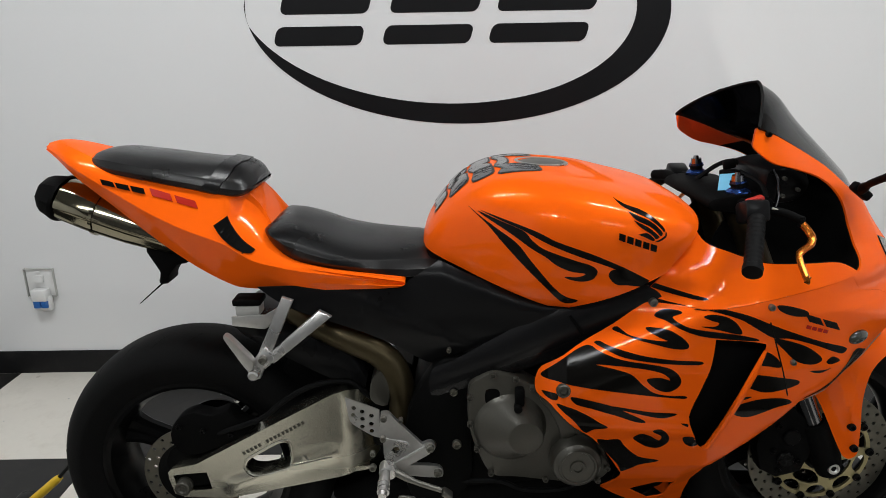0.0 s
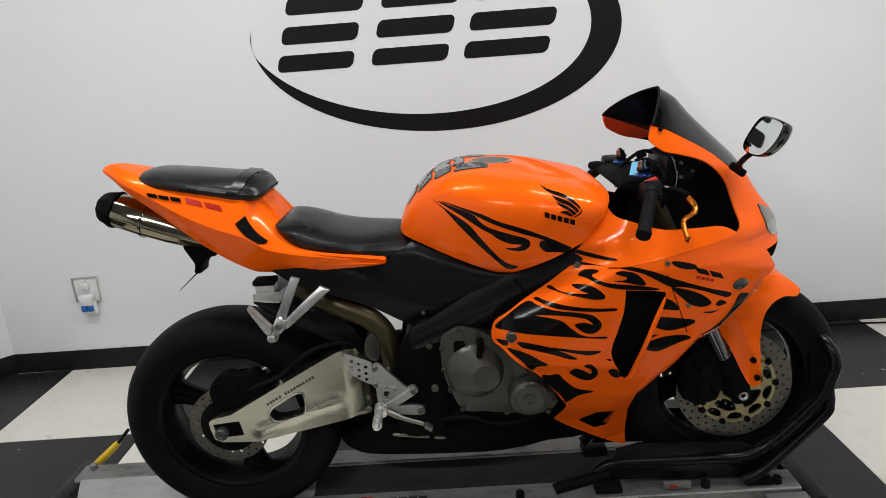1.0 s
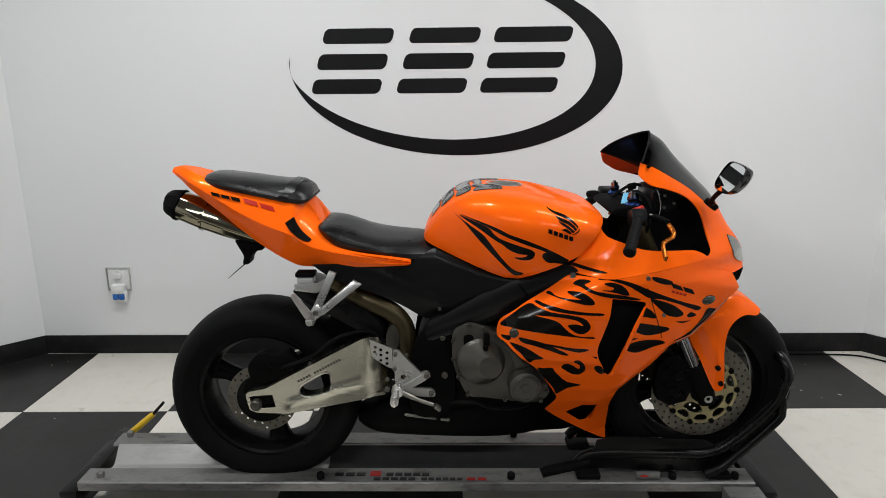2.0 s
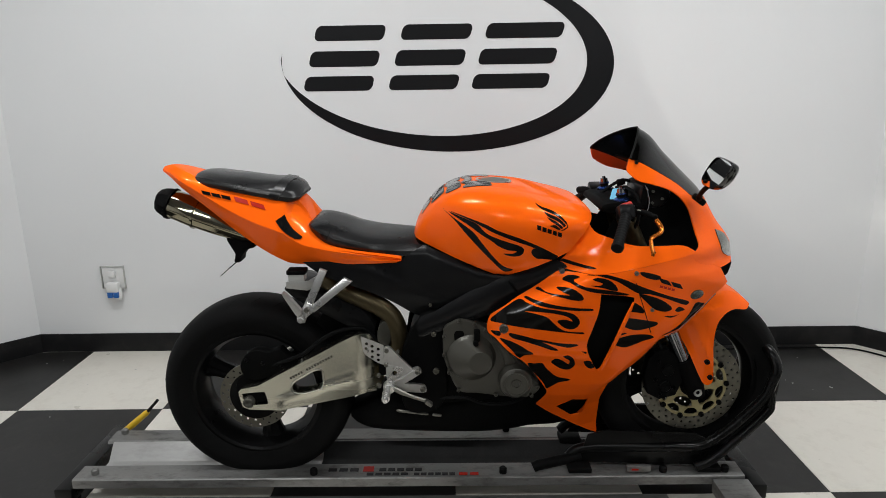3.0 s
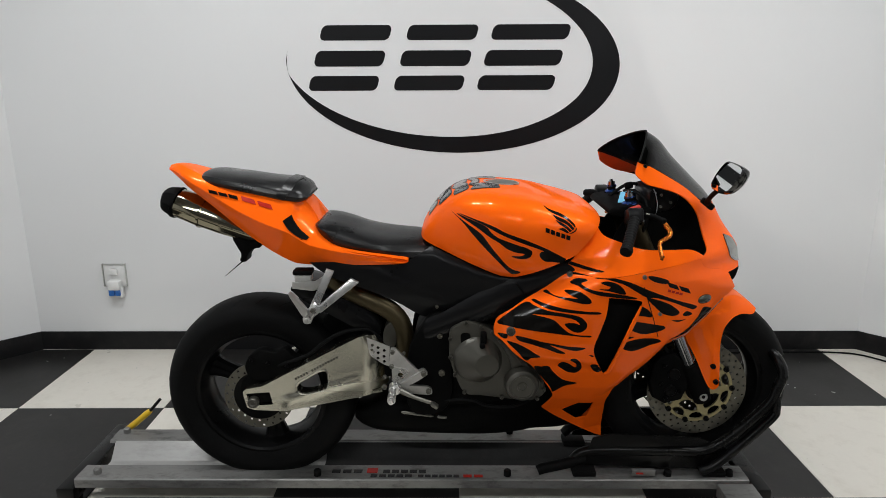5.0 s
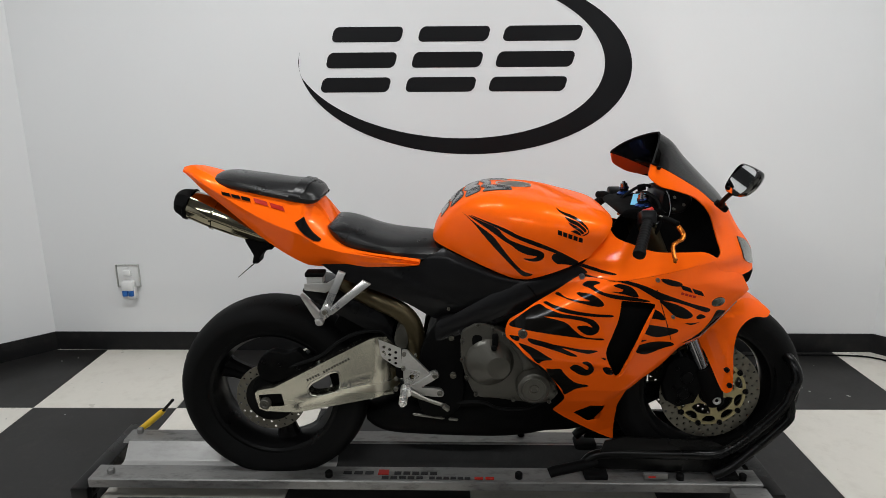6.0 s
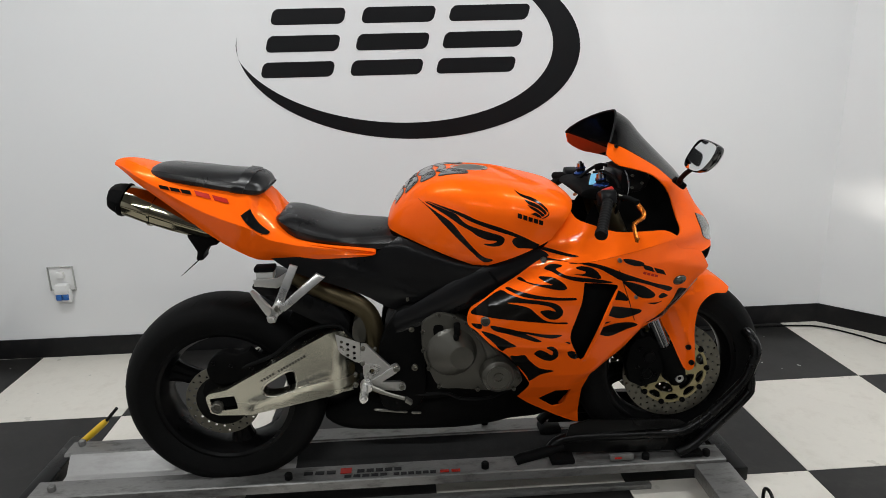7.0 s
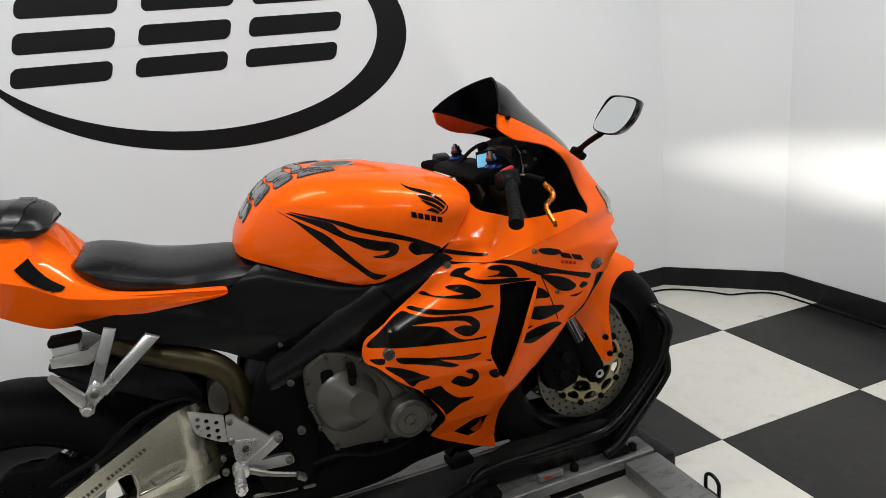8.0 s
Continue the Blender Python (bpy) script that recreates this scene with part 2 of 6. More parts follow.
def sheet(outline, cell=0.012, holes=()):
    """A filled outline in x and z, cut into small cells."""
    bm = bmesh.new()
    edges = []
    for loop in [list(outline)] + [list(h) for h in holes]:
        vs = [bm.verts.new((p[0], 0, p[1])) for p in loop]
        edges += [bm.edges.new((vs[i], vs[(i + 1) % len(vs)])) for i in range(len(vs))]
    bmesh.ops.triangle_fill(bm, edges=edges, use_beauty=True, use_dissolve=False)
    xs, zs = [v.co.x for v in bm.verts], [v.co.z for v in bm.verts]
    for axis, lo, hi in (((1, 0, 0), min(xs), max(xs)), ((0, 0, 1), min(zs), max(zs))):
        for k in range(1, int((hi - lo) / cell) + 1):
            at = Vector(axis) * (lo + (k - 0.37) * cell)
            bmesh.ops.bisect_plane(bm, geom=list(bm.verts) + list(bm.edges) + list(bm.faces), plane_co=at, plane_no=axis)
    bmesh.ops.remove_doubles(bm, verts=bm.verts, dist=1e-5)
    return bm


def thicken(bm, thick):
    """Give a sheet a second side, thick behind the first, and close its rim."""
    bm.normal_update()
    faces = list(bm.faces)
    rim = [e for e in bm.edges if len(e.link_faces) == 1]
    back = {v: bm.verts.new(v.co - v.normal * thick) for v in list(bm.verts)}
    sides = []
    for e in rim:
        loop = e.link_loops[0]
        sides.append((loop.vert, loop.link_loop_next.vert))
    for f in faces:
        bm.faces.new([back[v] for v in reversed(f.verts)])
    for a, b in sides:
        bm.faces.new((b, a, back[a], back[b]))
    return bm


def shell(outline, depth, thick=0.004, cell=0.012, holes=(), mirror=True):
    """A moulded panel: an outline in x and z laid on the surface y = -depth(x, z), and its mirror image."""
    bm = sheet(outline, cell, holes)
    for v in bm.verts:
        v.co.y = -depth(v.co.x, v.co.z)
    bmesh.ops.recalc_face_normals(bm, faces=bm.faces)
    if sum(f.normal.y * f.calc_area() for f in bm.faces) > 0:
        bmesh.ops.reverse_faces(bm, faces=bm.faces)
    thicken(bm, thick)
    if mirror:
        mirrored(bm)
    return bm


def mirrored(bm):
    made = bmesh.ops.duplicate(bm, geom=list(bm.verts) + list(bm.edges) + list(bm.faces))["geom"]
    for g in made:
        if isinstance(g, bmesh.types.BMVert):
            g.co.y = -g.co.y
    bmesh.ops.reverse_faces(bm, faces=[g for g in made if isinstance(g, bmesh.types.BMFace)])
    return bm


def loft(stations, n=40, steps=5, power=2.6):
    """A body along x. Stations: x, lowest z, highest z, half width, width at the bottom as a share of it."""
    rows = curve([Vector(s).resized(5) if len(s) != 5 else Vector(s) for s in stations], steps)
    bm = bmesh.new()
    rings = []
    for x, lo, hi, hw, base in rows:
        ring = []
        for k in range(n):
            a = 2 * math.pi * k / n
            c, s = math.cos(a), math.sin(a)
            y = math.copysign(abs(c) ** (2 / power), c)
            z = math.copysign(abs(s) ** (2 / power), s)
            share = 1 if z > 0 else 1 + z * (1 - base)
            ring.append(bm.verts.new((x, y * max(hw, 0.002) * share, (lo + hi) / 2 + z * (hi - lo) / 2)))
        rings.append(ring)
    for a, b in zip(rings, rings[1:]):
        for k in range(n):
            bm.faces.new((a[k], a[(k + 1) % n], b[(k + 1) % n], b[k]))
    bm.faces.new(rings[0][::-1])
    bm.faces.new(rings[-1])
    bmesh.ops.recalc_face_normals(bm, faces=bm.faces)
    return bm


def facets(stations, steps=4, round_off=0.16):
    """A creased body along x. Stations: x, then height and half width at the bottom, at the crease and at the top edge."""
    rows = curve([Vector(s) for s in stations], steps)
    bm = bmesh.new()
    rings = []
    for x, zb, hb, zc, hc, zt, ht in rows:
        side = [(0.0, zb), (hb * 0.6, zb), (hb, zb + 0.06 * (zc - zb)), ((hb + hc) / 2 + 0.004, (zb + zc) / 2), (hc - 0.003, zc - min(0.006, 0.3 * (zc - zb))), (hc, zc), (hc - 0.003, zc + min(0.005, 0.3 * (zt - zc))), ((hc + ht) / 2 + 0.003, (zc + zt) / 2), (ht, zt - round_off * (zt - zc)), (ht * 0.94, zt - 0.002), (ht * 0.6, zt + 0.002), (0.0, zt + 0.003)]
        ring = [bm.verts.new((x, -y, z)) for y, z in side] + [bm.verts.new((x, y, z)) for y, z in side[-2:0:-1]]
        rings.append(ring)
    n = len(rings[0])
    for a, b in zip(rings, rings[1:]):
        for k in range(n):
            bm.faces.new((a[k], a[(k + 1) % n], b[(k + 1) % n], b[k]))
    bm.faces.new(rings[0][::-1])
    bm.faces.new(rings[-1])
    bmesh.ops.recalc_face_normals(bm, faces=bm.faces)
    return bm


def decal(name, outline, tree, material, parent, label="", cell=0.009, lift=0.0018, origin=(0, -1, 0), u=(1, 0, 0), v=(0, 0, 1), aim=(0, 1, 0), holes=()):
    """A thin film cut to an outline and laid on a body."""
    bm = sheet(outline, cell, holes)
    origin, u, v, aim = Vector(origin), Vector(u), Vector(v), Vector(aim)
    lost, reach = [], []
    for w in bm.verts:
        start = origin + u * w.co.x + v * w.co.z
        place, normal, _, _ = tree.ray_cast(start, aim)
        if place is None:
            lost.append((w, start))
        else:
            w.co = place - aim * lift
            reach.append((place - start).dot(aim))
    middle = sum(reach) / len(reach)
    for w, start in lost:
        w.co = tree.find_nearest(start + aim * middle)[0] - aim * lift
    bmesh.ops.remove_doubles(bm, verts=bm.verts, dist=1e-5)
    bm.normal_update()
    if bm.faces and sum(f.normal.dot(aim) * f.calc_area() for f in bm.faces) > 0:
        bmesh.ops.reverse_faces(bm, faces=bm.faces)
    thicken(bm, 0.0006)
    return part(name, bm, material, parent, label)


def circle(x, z, r, n=24, rz=None, turn=0.0):
    return [(x + r * math.cos(2 * math.pi * k / n + turn), z + (rz or r) * math.sin(2 * math.pi * k / n + turn)) for k in range(n)]


def rounded(points, n=5):
    return [(p[0], p[1]) for p in curve([(a, b, 0) for a, b in points], n, closed=True)]


def bolt(bm, x, y, z, r=0.007, out=-1):
    """A cap-head bolt that points to the viewer's side of the bike."""
    lathe(bm, [(r * 0.55, out * 0.002), (r * 0.6, out * 0.006), (r * 0.9, out * 0.006), (r, out * 0.004), (r, -out * 0.004)], x, y, z, 14)
    return bm


def drilled(bm, x, y, z, r0, r1, rows, sectors, hole, thick):
    """A brake disc: a ring with rows of round holes through it."""
    for j in range(rows):
        ra, rb = r0 + (r1 - r0) * j / rows, r0 + (r1 - r0) * (j + 1) / rows
        for k in range(sectors):
            a0, a1 = 2 * math.pi * k / sectors, 2 * math.pi * (k + 1) / sectors
            am, rm = (a0 + a1) / 2, (ra + rb) / 2
            rim = [(ra, a0), (ra, am), (ra, a1), (rm, a1), (rb, a1), (rb, am), (rb, a0), (rm, a0)]
            outer = [bm.verts.new((x + r * math.cos(a), y, z + r * math.sin(a))) for r, a in rim]
            if (k + j) % 2:
                bm.faces.new(outer)
                continue
            cx, cz = x + rm * math.cos(am), z + rm * math.sin(am)
            inner = []
            for w in outer:
                d = (Vector((w.co.x - cx, 0, w.co.z - cz))).normalized() * hole
                inner.append(bm.verts.new((cx + d.x, y, cz + d.z)))
            for i in range(8):
                bm.faces.new((outer[i], outer[(i + 1) % 8], inner[(i + 1) % 8], inner[i]))
    bmesh.ops.remove_doubles(bm, verts=bm.verts, dist=1e-5)
    bmesh.ops.recalc_face_normals(bm, faces=bm.faces)
    thicken(bm, thick)
    return bm


# ---- the room ----
LEFT, RIGHT, BACK = -2.60, 2.352, -4.6
CORNERS = [(LEFT, BACK), (LEFT, 0.62), (-2.192, WALL_Y), (1.975, WALL_Y), (RIGHT, 0.605), (RIGHT, BACK)]
NAMES = ["wall_west", "wall_northwest", "wall_north", "wall_northeast", "wall_east", "wall_south"]


def ribbon(bm, a, b, z0, z1, inward, outward):
    """An upright board along the line from a to b, with the room on its right hand."""
    a, b = Vector((*a, 0)), Vector((*b, 0))
    d = (b - a).normalized()
    side = Vector((-d.y, d.x, 0))
    ring = [(a - side * inward, z0), (b - side * inward, z0), (b + side * outward, z0), (a + side * outward, z0)]
    low = [bm.verts.new((p.x, p.y, z0)) for p, _ in ring]
    high = [bm.verts.new((p.x, p.y, z1)) for p, _ in ring]
    bm.faces.new(low[::-1])
    bm.faces.new(high)
    for i in range(4):
        bm.faces.new((low[i], low[(i + 1) % 4], high[(i + 1) % 4], high[i]))
    bmesh.ops.recalc_face_normals(bm, faces=bm.faces)
    return bm


for i, name in enumerate(NAMES):
    a, b = CORNERS[i], CORNERS[(i + 1) % 6]
    south = name == "wall_south"
    structure(name, ribbon(bmesh.new(), a, b, 0.0, CEIL, 0.0, 0.14), M_BACK if south else M_WALL, "plain dark grey painted workshop wall" if south else "smooth white semi-gloss painted studio wall", "wall")
    bm = ribbon(bmesh.new(), a, b, 0.0, 0.098, 0.008, -0.001)
    top = [e for e in bm.edges if all(v.co.z > 0.09 for v in e.verts)]
    bmesh.ops.bevel(bm, geom=top, offset=0.003, segments=2, affect="EDGES", profile=0.5)
    structure("baseboard", bm, M_BASE, "black rubber baseboard along the white wall", "baseboard")

bm = bmesh.new()
box(bm, (LEFT + RIGHT) / 2, (BACK + WALL_Y) / 2, CEIL + 0.06, RIGHT - LEFT + 0.3, WALL_Y - BACK + 0.3, 0.12)
structure("ceiling", bm, M_CEIL, "plain grey painted ceiling with tube lamps", "ceiling")

bm = bmesh.new()
box(bm, (LEFT + RIGHT) / 2, (BACK + WALL_Y) / 2, -0.055, RIGHT - LEFT + 0.4, WALL_Y - BACK + 0.4, 0.10)
floor = structure("floor", bm, M_SCREED, "black and white checkered vinyl tile floor", "floor")

for lx, ly, power in LAMPS:
    fix = thing("ceiling_lamp", (lx, ly, CEIL), "white ceiling tube lamp with a glowing diffuser", "lamp", "ceiling lamps")
    bm = bmesh.new()
    box(bm, 0, 0, -0.03, 1.32, 0.22, 0.06, 0.008)
    part("housing", bm, M_WHITE, fix)
    bm = bmesh.new()
    box(bm, 0, 0, -0.075, 1.26, 0.17, 0.03, 0.008)
    part("diffuser", bm, M_LIGHT, fix, "glowing white diffuser")

# ---- the emblem on the wall ----
emblem = thing("wall_emblem", (0, WALL_Y, 1.42), "black vinyl oval swoosh emblem stuck on the white wall", "wall decal")


def oval(cx, cz, a, b, tilt, angle):
    c, t = math.cos(angle) * a, math.sin(angle) * b
    return cx + c * math.cos(tilt) - t * math.sin(tilt), cz + c * math.sin(tilt) + t * math.cos(tilt)


steps = [radians(181 + 265 * k / 90) for k in range(91)]
ring_out = [oval(-0.0775, -0.007, 0.7705, 0.410, radians(-2.0), a) for a in steps]
ring_in = []
for k, a in enumerate(steps):
    x, z = oval(-0.154, 0.027, 0.724, 0.367, radians(-4.2), a)
    inset = math.hypot((x + 0.0775) / 0.7705, (z + 0.007) / 0.410)
    pull = min(1.0, (0.997 - 0.0004 * k) / inset)
    ring_in.append((-0.0775 + (x + 0.0775) * pull, -0.007 + (z + 0.007) * pull))
part("swoosh", plate(bmesh.new(), ring_out + ring_in[:0:-1], -0.0015, -0.0005), M_VINYL, emblem)


def slanted(x0, x1, z0, z1, lean, r):
    """A leaning rounded block: corner points in x and z."""
    def at(u, w):
        return (x0 + (x1 - x0) * u + lean * (w - 0.5) * (z1 - z0), z0 + (z1 - z0) * w)
    ru, rw = r / (x1 - x0), r / (z1 - z0)
    out = []
    for cu, cw, a0 in ((1 - ru, 1 - rw, 0), (ru, 1 - rw, 90), (ru, rw, 180), (1 - ru, rw, 270)):
        for k in range(7):
            a = radians(a0 + 15 * k)
            out.append(at(cu + ru * math.cos(a), cw + rw * math.sin(a)))
    return out


for x0, x1 in ((-0.712, -0.392), (-0.315, 0.005), (0.072, 0.425)):
    for lo, hi in ((0.0, 0.23), (0.375, 0.615), (0.77, 1.0)):
        shift = 0.28 * 0.291 * ((lo + hi) / 2 - 0.5)
        bar = slanted(x0 + shift, x1 + shift, -0.128 + 0.291 * lo, -0.128 + 0.291 * hi, 0.28, 0.024)
        part("emblem_bar", plate(bmesh.new(), bar, -0.0015, -0.0005), M_VINYL, emblem)

# ---- the wall socket with a night light ----
socket = thing("wall_socket", (-1.77, WALL_Y, 0.399), "white wall socket under a clear cover with a plugged-in blue freshener", "socket")
bm = bmesh.new()
box(bm, 0.0, -0.004, 0.0, 0.108, 0.008, 0.112, 0.003)
part("socket_plate", bm, M_WHITE, socket)
bm = bmesh.new()
box(bm, 0, -0.0165, 0.018, 0.036, 0.017, 0.03, 0.004)
box(bm, 0, -0.0105, 0.045, 0.016, 0.005, 0.01, 0.001)
part("outlet_face", bm, M_WHITE, socket)
bm = bmesh.new()
for sx in (-0.0575, 0.0575):
    box(bm, sx, -0.008, 0.0, 0.0016, 0.014, 0.118, 0.0005)
for sz in (-0.0575, 0.0575):
    box(bm, 0, -0.008, sz, 0.112, 0.014, 0.0016, 0.0005)
part("clear_cover", bm, M_GREYPL, socket, "clear plastic weather cover frame")
bm = bmesh.new()
box(bm, 0.005, -0.03, -0.045, 0.062, 0.04, 0.05, 0.008)
box(bm, 0.006, -0.022, -0.082, 0.070, 0.030, 0.064, 0.010)
part("freshener_body", bm, M_WHITE, socket)
bm = bmesh.new()
box(bm, -0.010, -0.03, -0.078, 0.028, 0.032, 0.042, 0.005)
box(bm, 0.020, -0.03, -0.078, 0.026, 0.032, 0.042, 0.005)
part("refill_bottle", bm, M_BLUE, socket, "blue refill bottle")

# ---- the dolly under the bike ----
MID = -0.17
dolly = thing("motorcycle_dolly", (0, 0, 0), "worn aluminium motorcycle dolly with bolted rails standing on the floor", "dolly")


def profile_rail(points, x0, x1, thick):
    """A bent sheet: a section in y and z, swept along x."""
    bm = bmesh.new()
    a = [bm.verts.new((x0, y, z)) for y, z in points]
    b = [bm.verts.new((x1, y, z)) for y, z in points]
    for i in range(len(points) - 1):
        bm.faces.new((a[i], a[i + 1], b[i + 1], b[i]))
    bmesh.ops.recalc_face_normals(bm, faces=bm.faces)
    thicken(bm, thick)
    return bm


part("front_rail", profile_rail([(-0.308, 0.082), (-0.308, 0.109), (-0.304, 0.112), (-0.226, 0.112), (-0.220, 0.104)], -1.290, 0.850, 0.005), M_RAIL, dolly)
part("channel", profile_rail([(-0.236, 0.075), (-0.224, 0.058), (-0.128, 0.058), (-0.116, 0.064), (-0.080, 0.104), (-0.072, 0.1075)], -1.268, 0.84, 0.004), M_CHANNEL, dolly, "smooth pale aluminium wheel channel")
part("back_rail", profile_rail([(-0.074, 0.104), (-0.066, 0.112), (0.004, 0.112), (0.008, 0.109), (0.008, 0.080)], -1.292, 0.850, 0.005), M_RAIL, dolly)
# dark sheet in the channel, partly in place of shade under the bike
part("track_liner", profile_rail([(-0.232, 0.066), (-0.223, 0.0632), (-0.127, 0.0632), (-0.114, 0.0690), (-0.0785, 0.1085)], -0.52, 0.838, 0.003), M_LINER_SHADE, dolly, "black track liner that also stands in for the bike's shade")
bm = bmesh.new()
box(bm, -0.30, -0.275, 0.010, 1.85, 0.022, 0.018, 0.003)
part("ground_bar", bm, M_RAIL, dolly)
for x in (-1.322, 0.893):
    bm = bmesh.new()
    box(bm, x, -0.105, 0.056, 0.06, 0.42, 0.052, 0.008)
    part("cross_beam", bm, M_TUBE, dolly, "black steel cross beam")
    for y in (-0.275, 0.075):
        bm = bmesh.new()
        lathe(bm, [(0.012, -0.013), (0.026, -0.013), (0.029, -0.009), (0.029, 0.009), (0.026, 0.013), (0.012, 0.013)], x, y, 0.029, 20)
        part("castor", bm, M_RUBBER, dolly)
bm = bmesh.new()
box(bm, 0.803, -0.475, 0.080, 0.112, 0.33, 0.045, 0.004)
part("outrigger", bm, M_RAIL, dolly)
for x, y in ((-1.230, -0.274), (-0.518, -0.281), (0.09, -0.281), (0.796, -0.280), (-1.255, -0.018), (0.60, -0.281), (0.12, -0.018), (0.796, -0.018)):
    dark = x > -1.0
    lathe_bm = bmesh.new()
    tube(lathe_bm, [(x, y, 0.110), (x, y, 0.128), (x, y, 0.132)], [0.012, 0.012, 0.008], 6 if not dark else 14)
    part("rail_bolt", lathe_bm, M_RUBBER if dark else M_RAIL, dolly, "black capped bolt" if dark else "worn steel bolt")
bm = bmesh.new()
tube(bm, curve([(0.872, -0.535, 0.075), (0.872, -0.535, 0.125), (0.872, -0.51, 0.14), (0.872, -0.49, 0.125), (0.872, -0.49, 0.075)], 5), 0.005, 8)
box(bm, 0.868, -0.513, 0.075, 0.04, 0.07, 0.008, 0.002)
part("tie_ring", bm, M_TUBE, dolly, "black steel tie ring")
# lettering on the rail, as plain bars
for x0, x1, count, y, w, m in ((-0.478, -0.372, 3, -0.262, 0.017, M_VINYL), (-0.366, -0.322, 1, -0.258, 0.028, M_DECAL_RED), (-0.312, -0.168, 5, -0.262, 0.016, M_VINYL), (-0.350, -0.212, 5, -0.287, 0.013, M_VINYL), (-0.198, -0.062, 6, -0.288, 0.013, M_VINYL), (-0.055, 0.015, 2, -0.288, 0.014, M_DECAL_RED)):
    for k in range(count):
        step = (x1 - x0) / count
        bm = bmesh.new()
        box(bm, x0 + (k + 0.5) * step, y, 0.1125 + 0.0008, step * 0.78, w, 0.0012)
        part("lettering_bar", bm, m, dolly)
bm = bmesh.new()
tube(bm, [(-1.285, 0.03, 0.095), (-1.25, 0.03, 0.12), (-1.195, 0.03, 0.166), (-1.185, 0.03, 0.174)], [0.009, 0.012, 0.011, 0.008], 12)
lever = part("tie_lever", bm, M_YELLOW, dolly, "yellow hand grip")
bm = bmesh.new()
tube(bm, [(-1.190, 0.03, 0.170), (-1.145, 0.03, 0.219)], [0.006, 0.0055], 10)
part("lever_tip", bm, M_TUBE, lever, "black steel tip")

# ---- the front wheel chock ----
chock = thing("wheel_chock", (0, MID, 0.112), "gloss black tubular front wheel chock bolted on the rails", "wheel chock")
Z0 = -0.112


def cz(points):
    return [(x, y, z + Z0) for x, y, z in points]


for s in (-1, 1):
    bm = bmesh.new()
    tube(bm, curve(cz([(0.30, s * 0.085, 0.150), (0.36, s * 0.085, 0.185), (0.60, s * 0.095, 0.19), (0.74, s * 0.10, 0.205), (0.885, s * 0.105, 0.345), (0.918, s * 0.105, 0.415), (0.930, s * 0.10, 0.462), (0.920, s * 0.075, 0.498), (0.908, s * 0.04, 0.512), (0.90, 0, 0.515)]), 6), 0.016, 12)
    part("side_tube", bm, M_TUBE, chock)
    bm = bmesh.new()
    tube(bm, curve(cz([(0.70, s * 0.115, 0.13), (0.76, s * 0.115, 0.162), (0.900, s * 0.112, 0.305), (0.918, s * 0.110, 0.345), (0.914, s * 0.107, 0.385)]), 6), 0.014, 12)
    part("brace_tube", bm, M_TUBE, chock)
    bm = bmesh.new()
    plate(bm, [(0.33, 0.14 + Z0), (0.36, 0.235 + Z0), (0.42, 0.25 + Z0), (0.70, 0.235 + Z0), (0.80, 0.19 + Z0), (0.72, 0.125 + Z0)], s * 0.093 - 0.003, s * 0.093 + 0.003, bevel=0.001)
    part("side_plate", bm, M_TUBE, chock)
    for x in (0.335, 0.745):
        bm = bmesh.new()
        box(bm, x, s * 0.092, 0.008, 0.075, 0.06, 0.018, 0.005)
        part("foot", bm, M_RUBBER, chock, "black rubber foot")
bm = bmesh.new()
box(bm, 0.66, 0, -0.027, 0.36, 0.12, 0.014, 0.003)
part("cradle_plate", bm, M_TUBE, chock)
bm = bmesh.new()
tube(bm, [(0.185, -0.115, 0.020), (0.20, -0.113, 0.026), (0.29, -0.098, 0.038), (0.34, -0.09, 0.045)], [0.016, 0.017, 0.017, 0.013], 14)
part("release_handle", bm, M_RUBBER, chock, "black rubber grip")
bm = bmesh.new()
box(bm, 0.52, -0.118, 0.016, 0.075, 0.014, 0.02, 0.002)
plaque = part("plaque", bm, M_RAIL, chock, "small worn metal plaque")
bm = bmesh.new()
box(bm, 0.507, -0.1262, 0.016, 0.022, 0.001, 0.006)
part("lettering_bar", bm, M_DECAL_RED, plaque)

# ---- the motorcycle ----
bike = thing("motorcycle", (0, MID, 0.07), "orange sport motorcycle with black flame decals, standing in a chock", "motorcycle")
BZ = -0.07  # the bike's own space starts at the tyres' foot


def bpart(name, bm, material, parent=None, label="", angle=32):
    """A part of the bike, given with heights above the floor."""
    for v in bm.verts:
        v.co.z += BZ
    return part(name, bm, material, parent or bike, label, angle)


def bpair(name, bm, material, parent=None, label=""):
    """A part of the near side and its mirror image on the far side, each a mesh of its own. Returns the near one."""
    far = bm.copy()
    for v in far.verts:
        v.co.y = -v.co.y
    bmesh.ops.reverse_faces(far, faces=far.faces)
    near = bpart(name, bm, material, parent, label, 50)
    bpart(name, far, material, parent, label, 50)
    return near


RX, RZ, RR = -0.692, 0.378, 0.305
FX, FZ, FR = 0.684, 0.392, 0.300


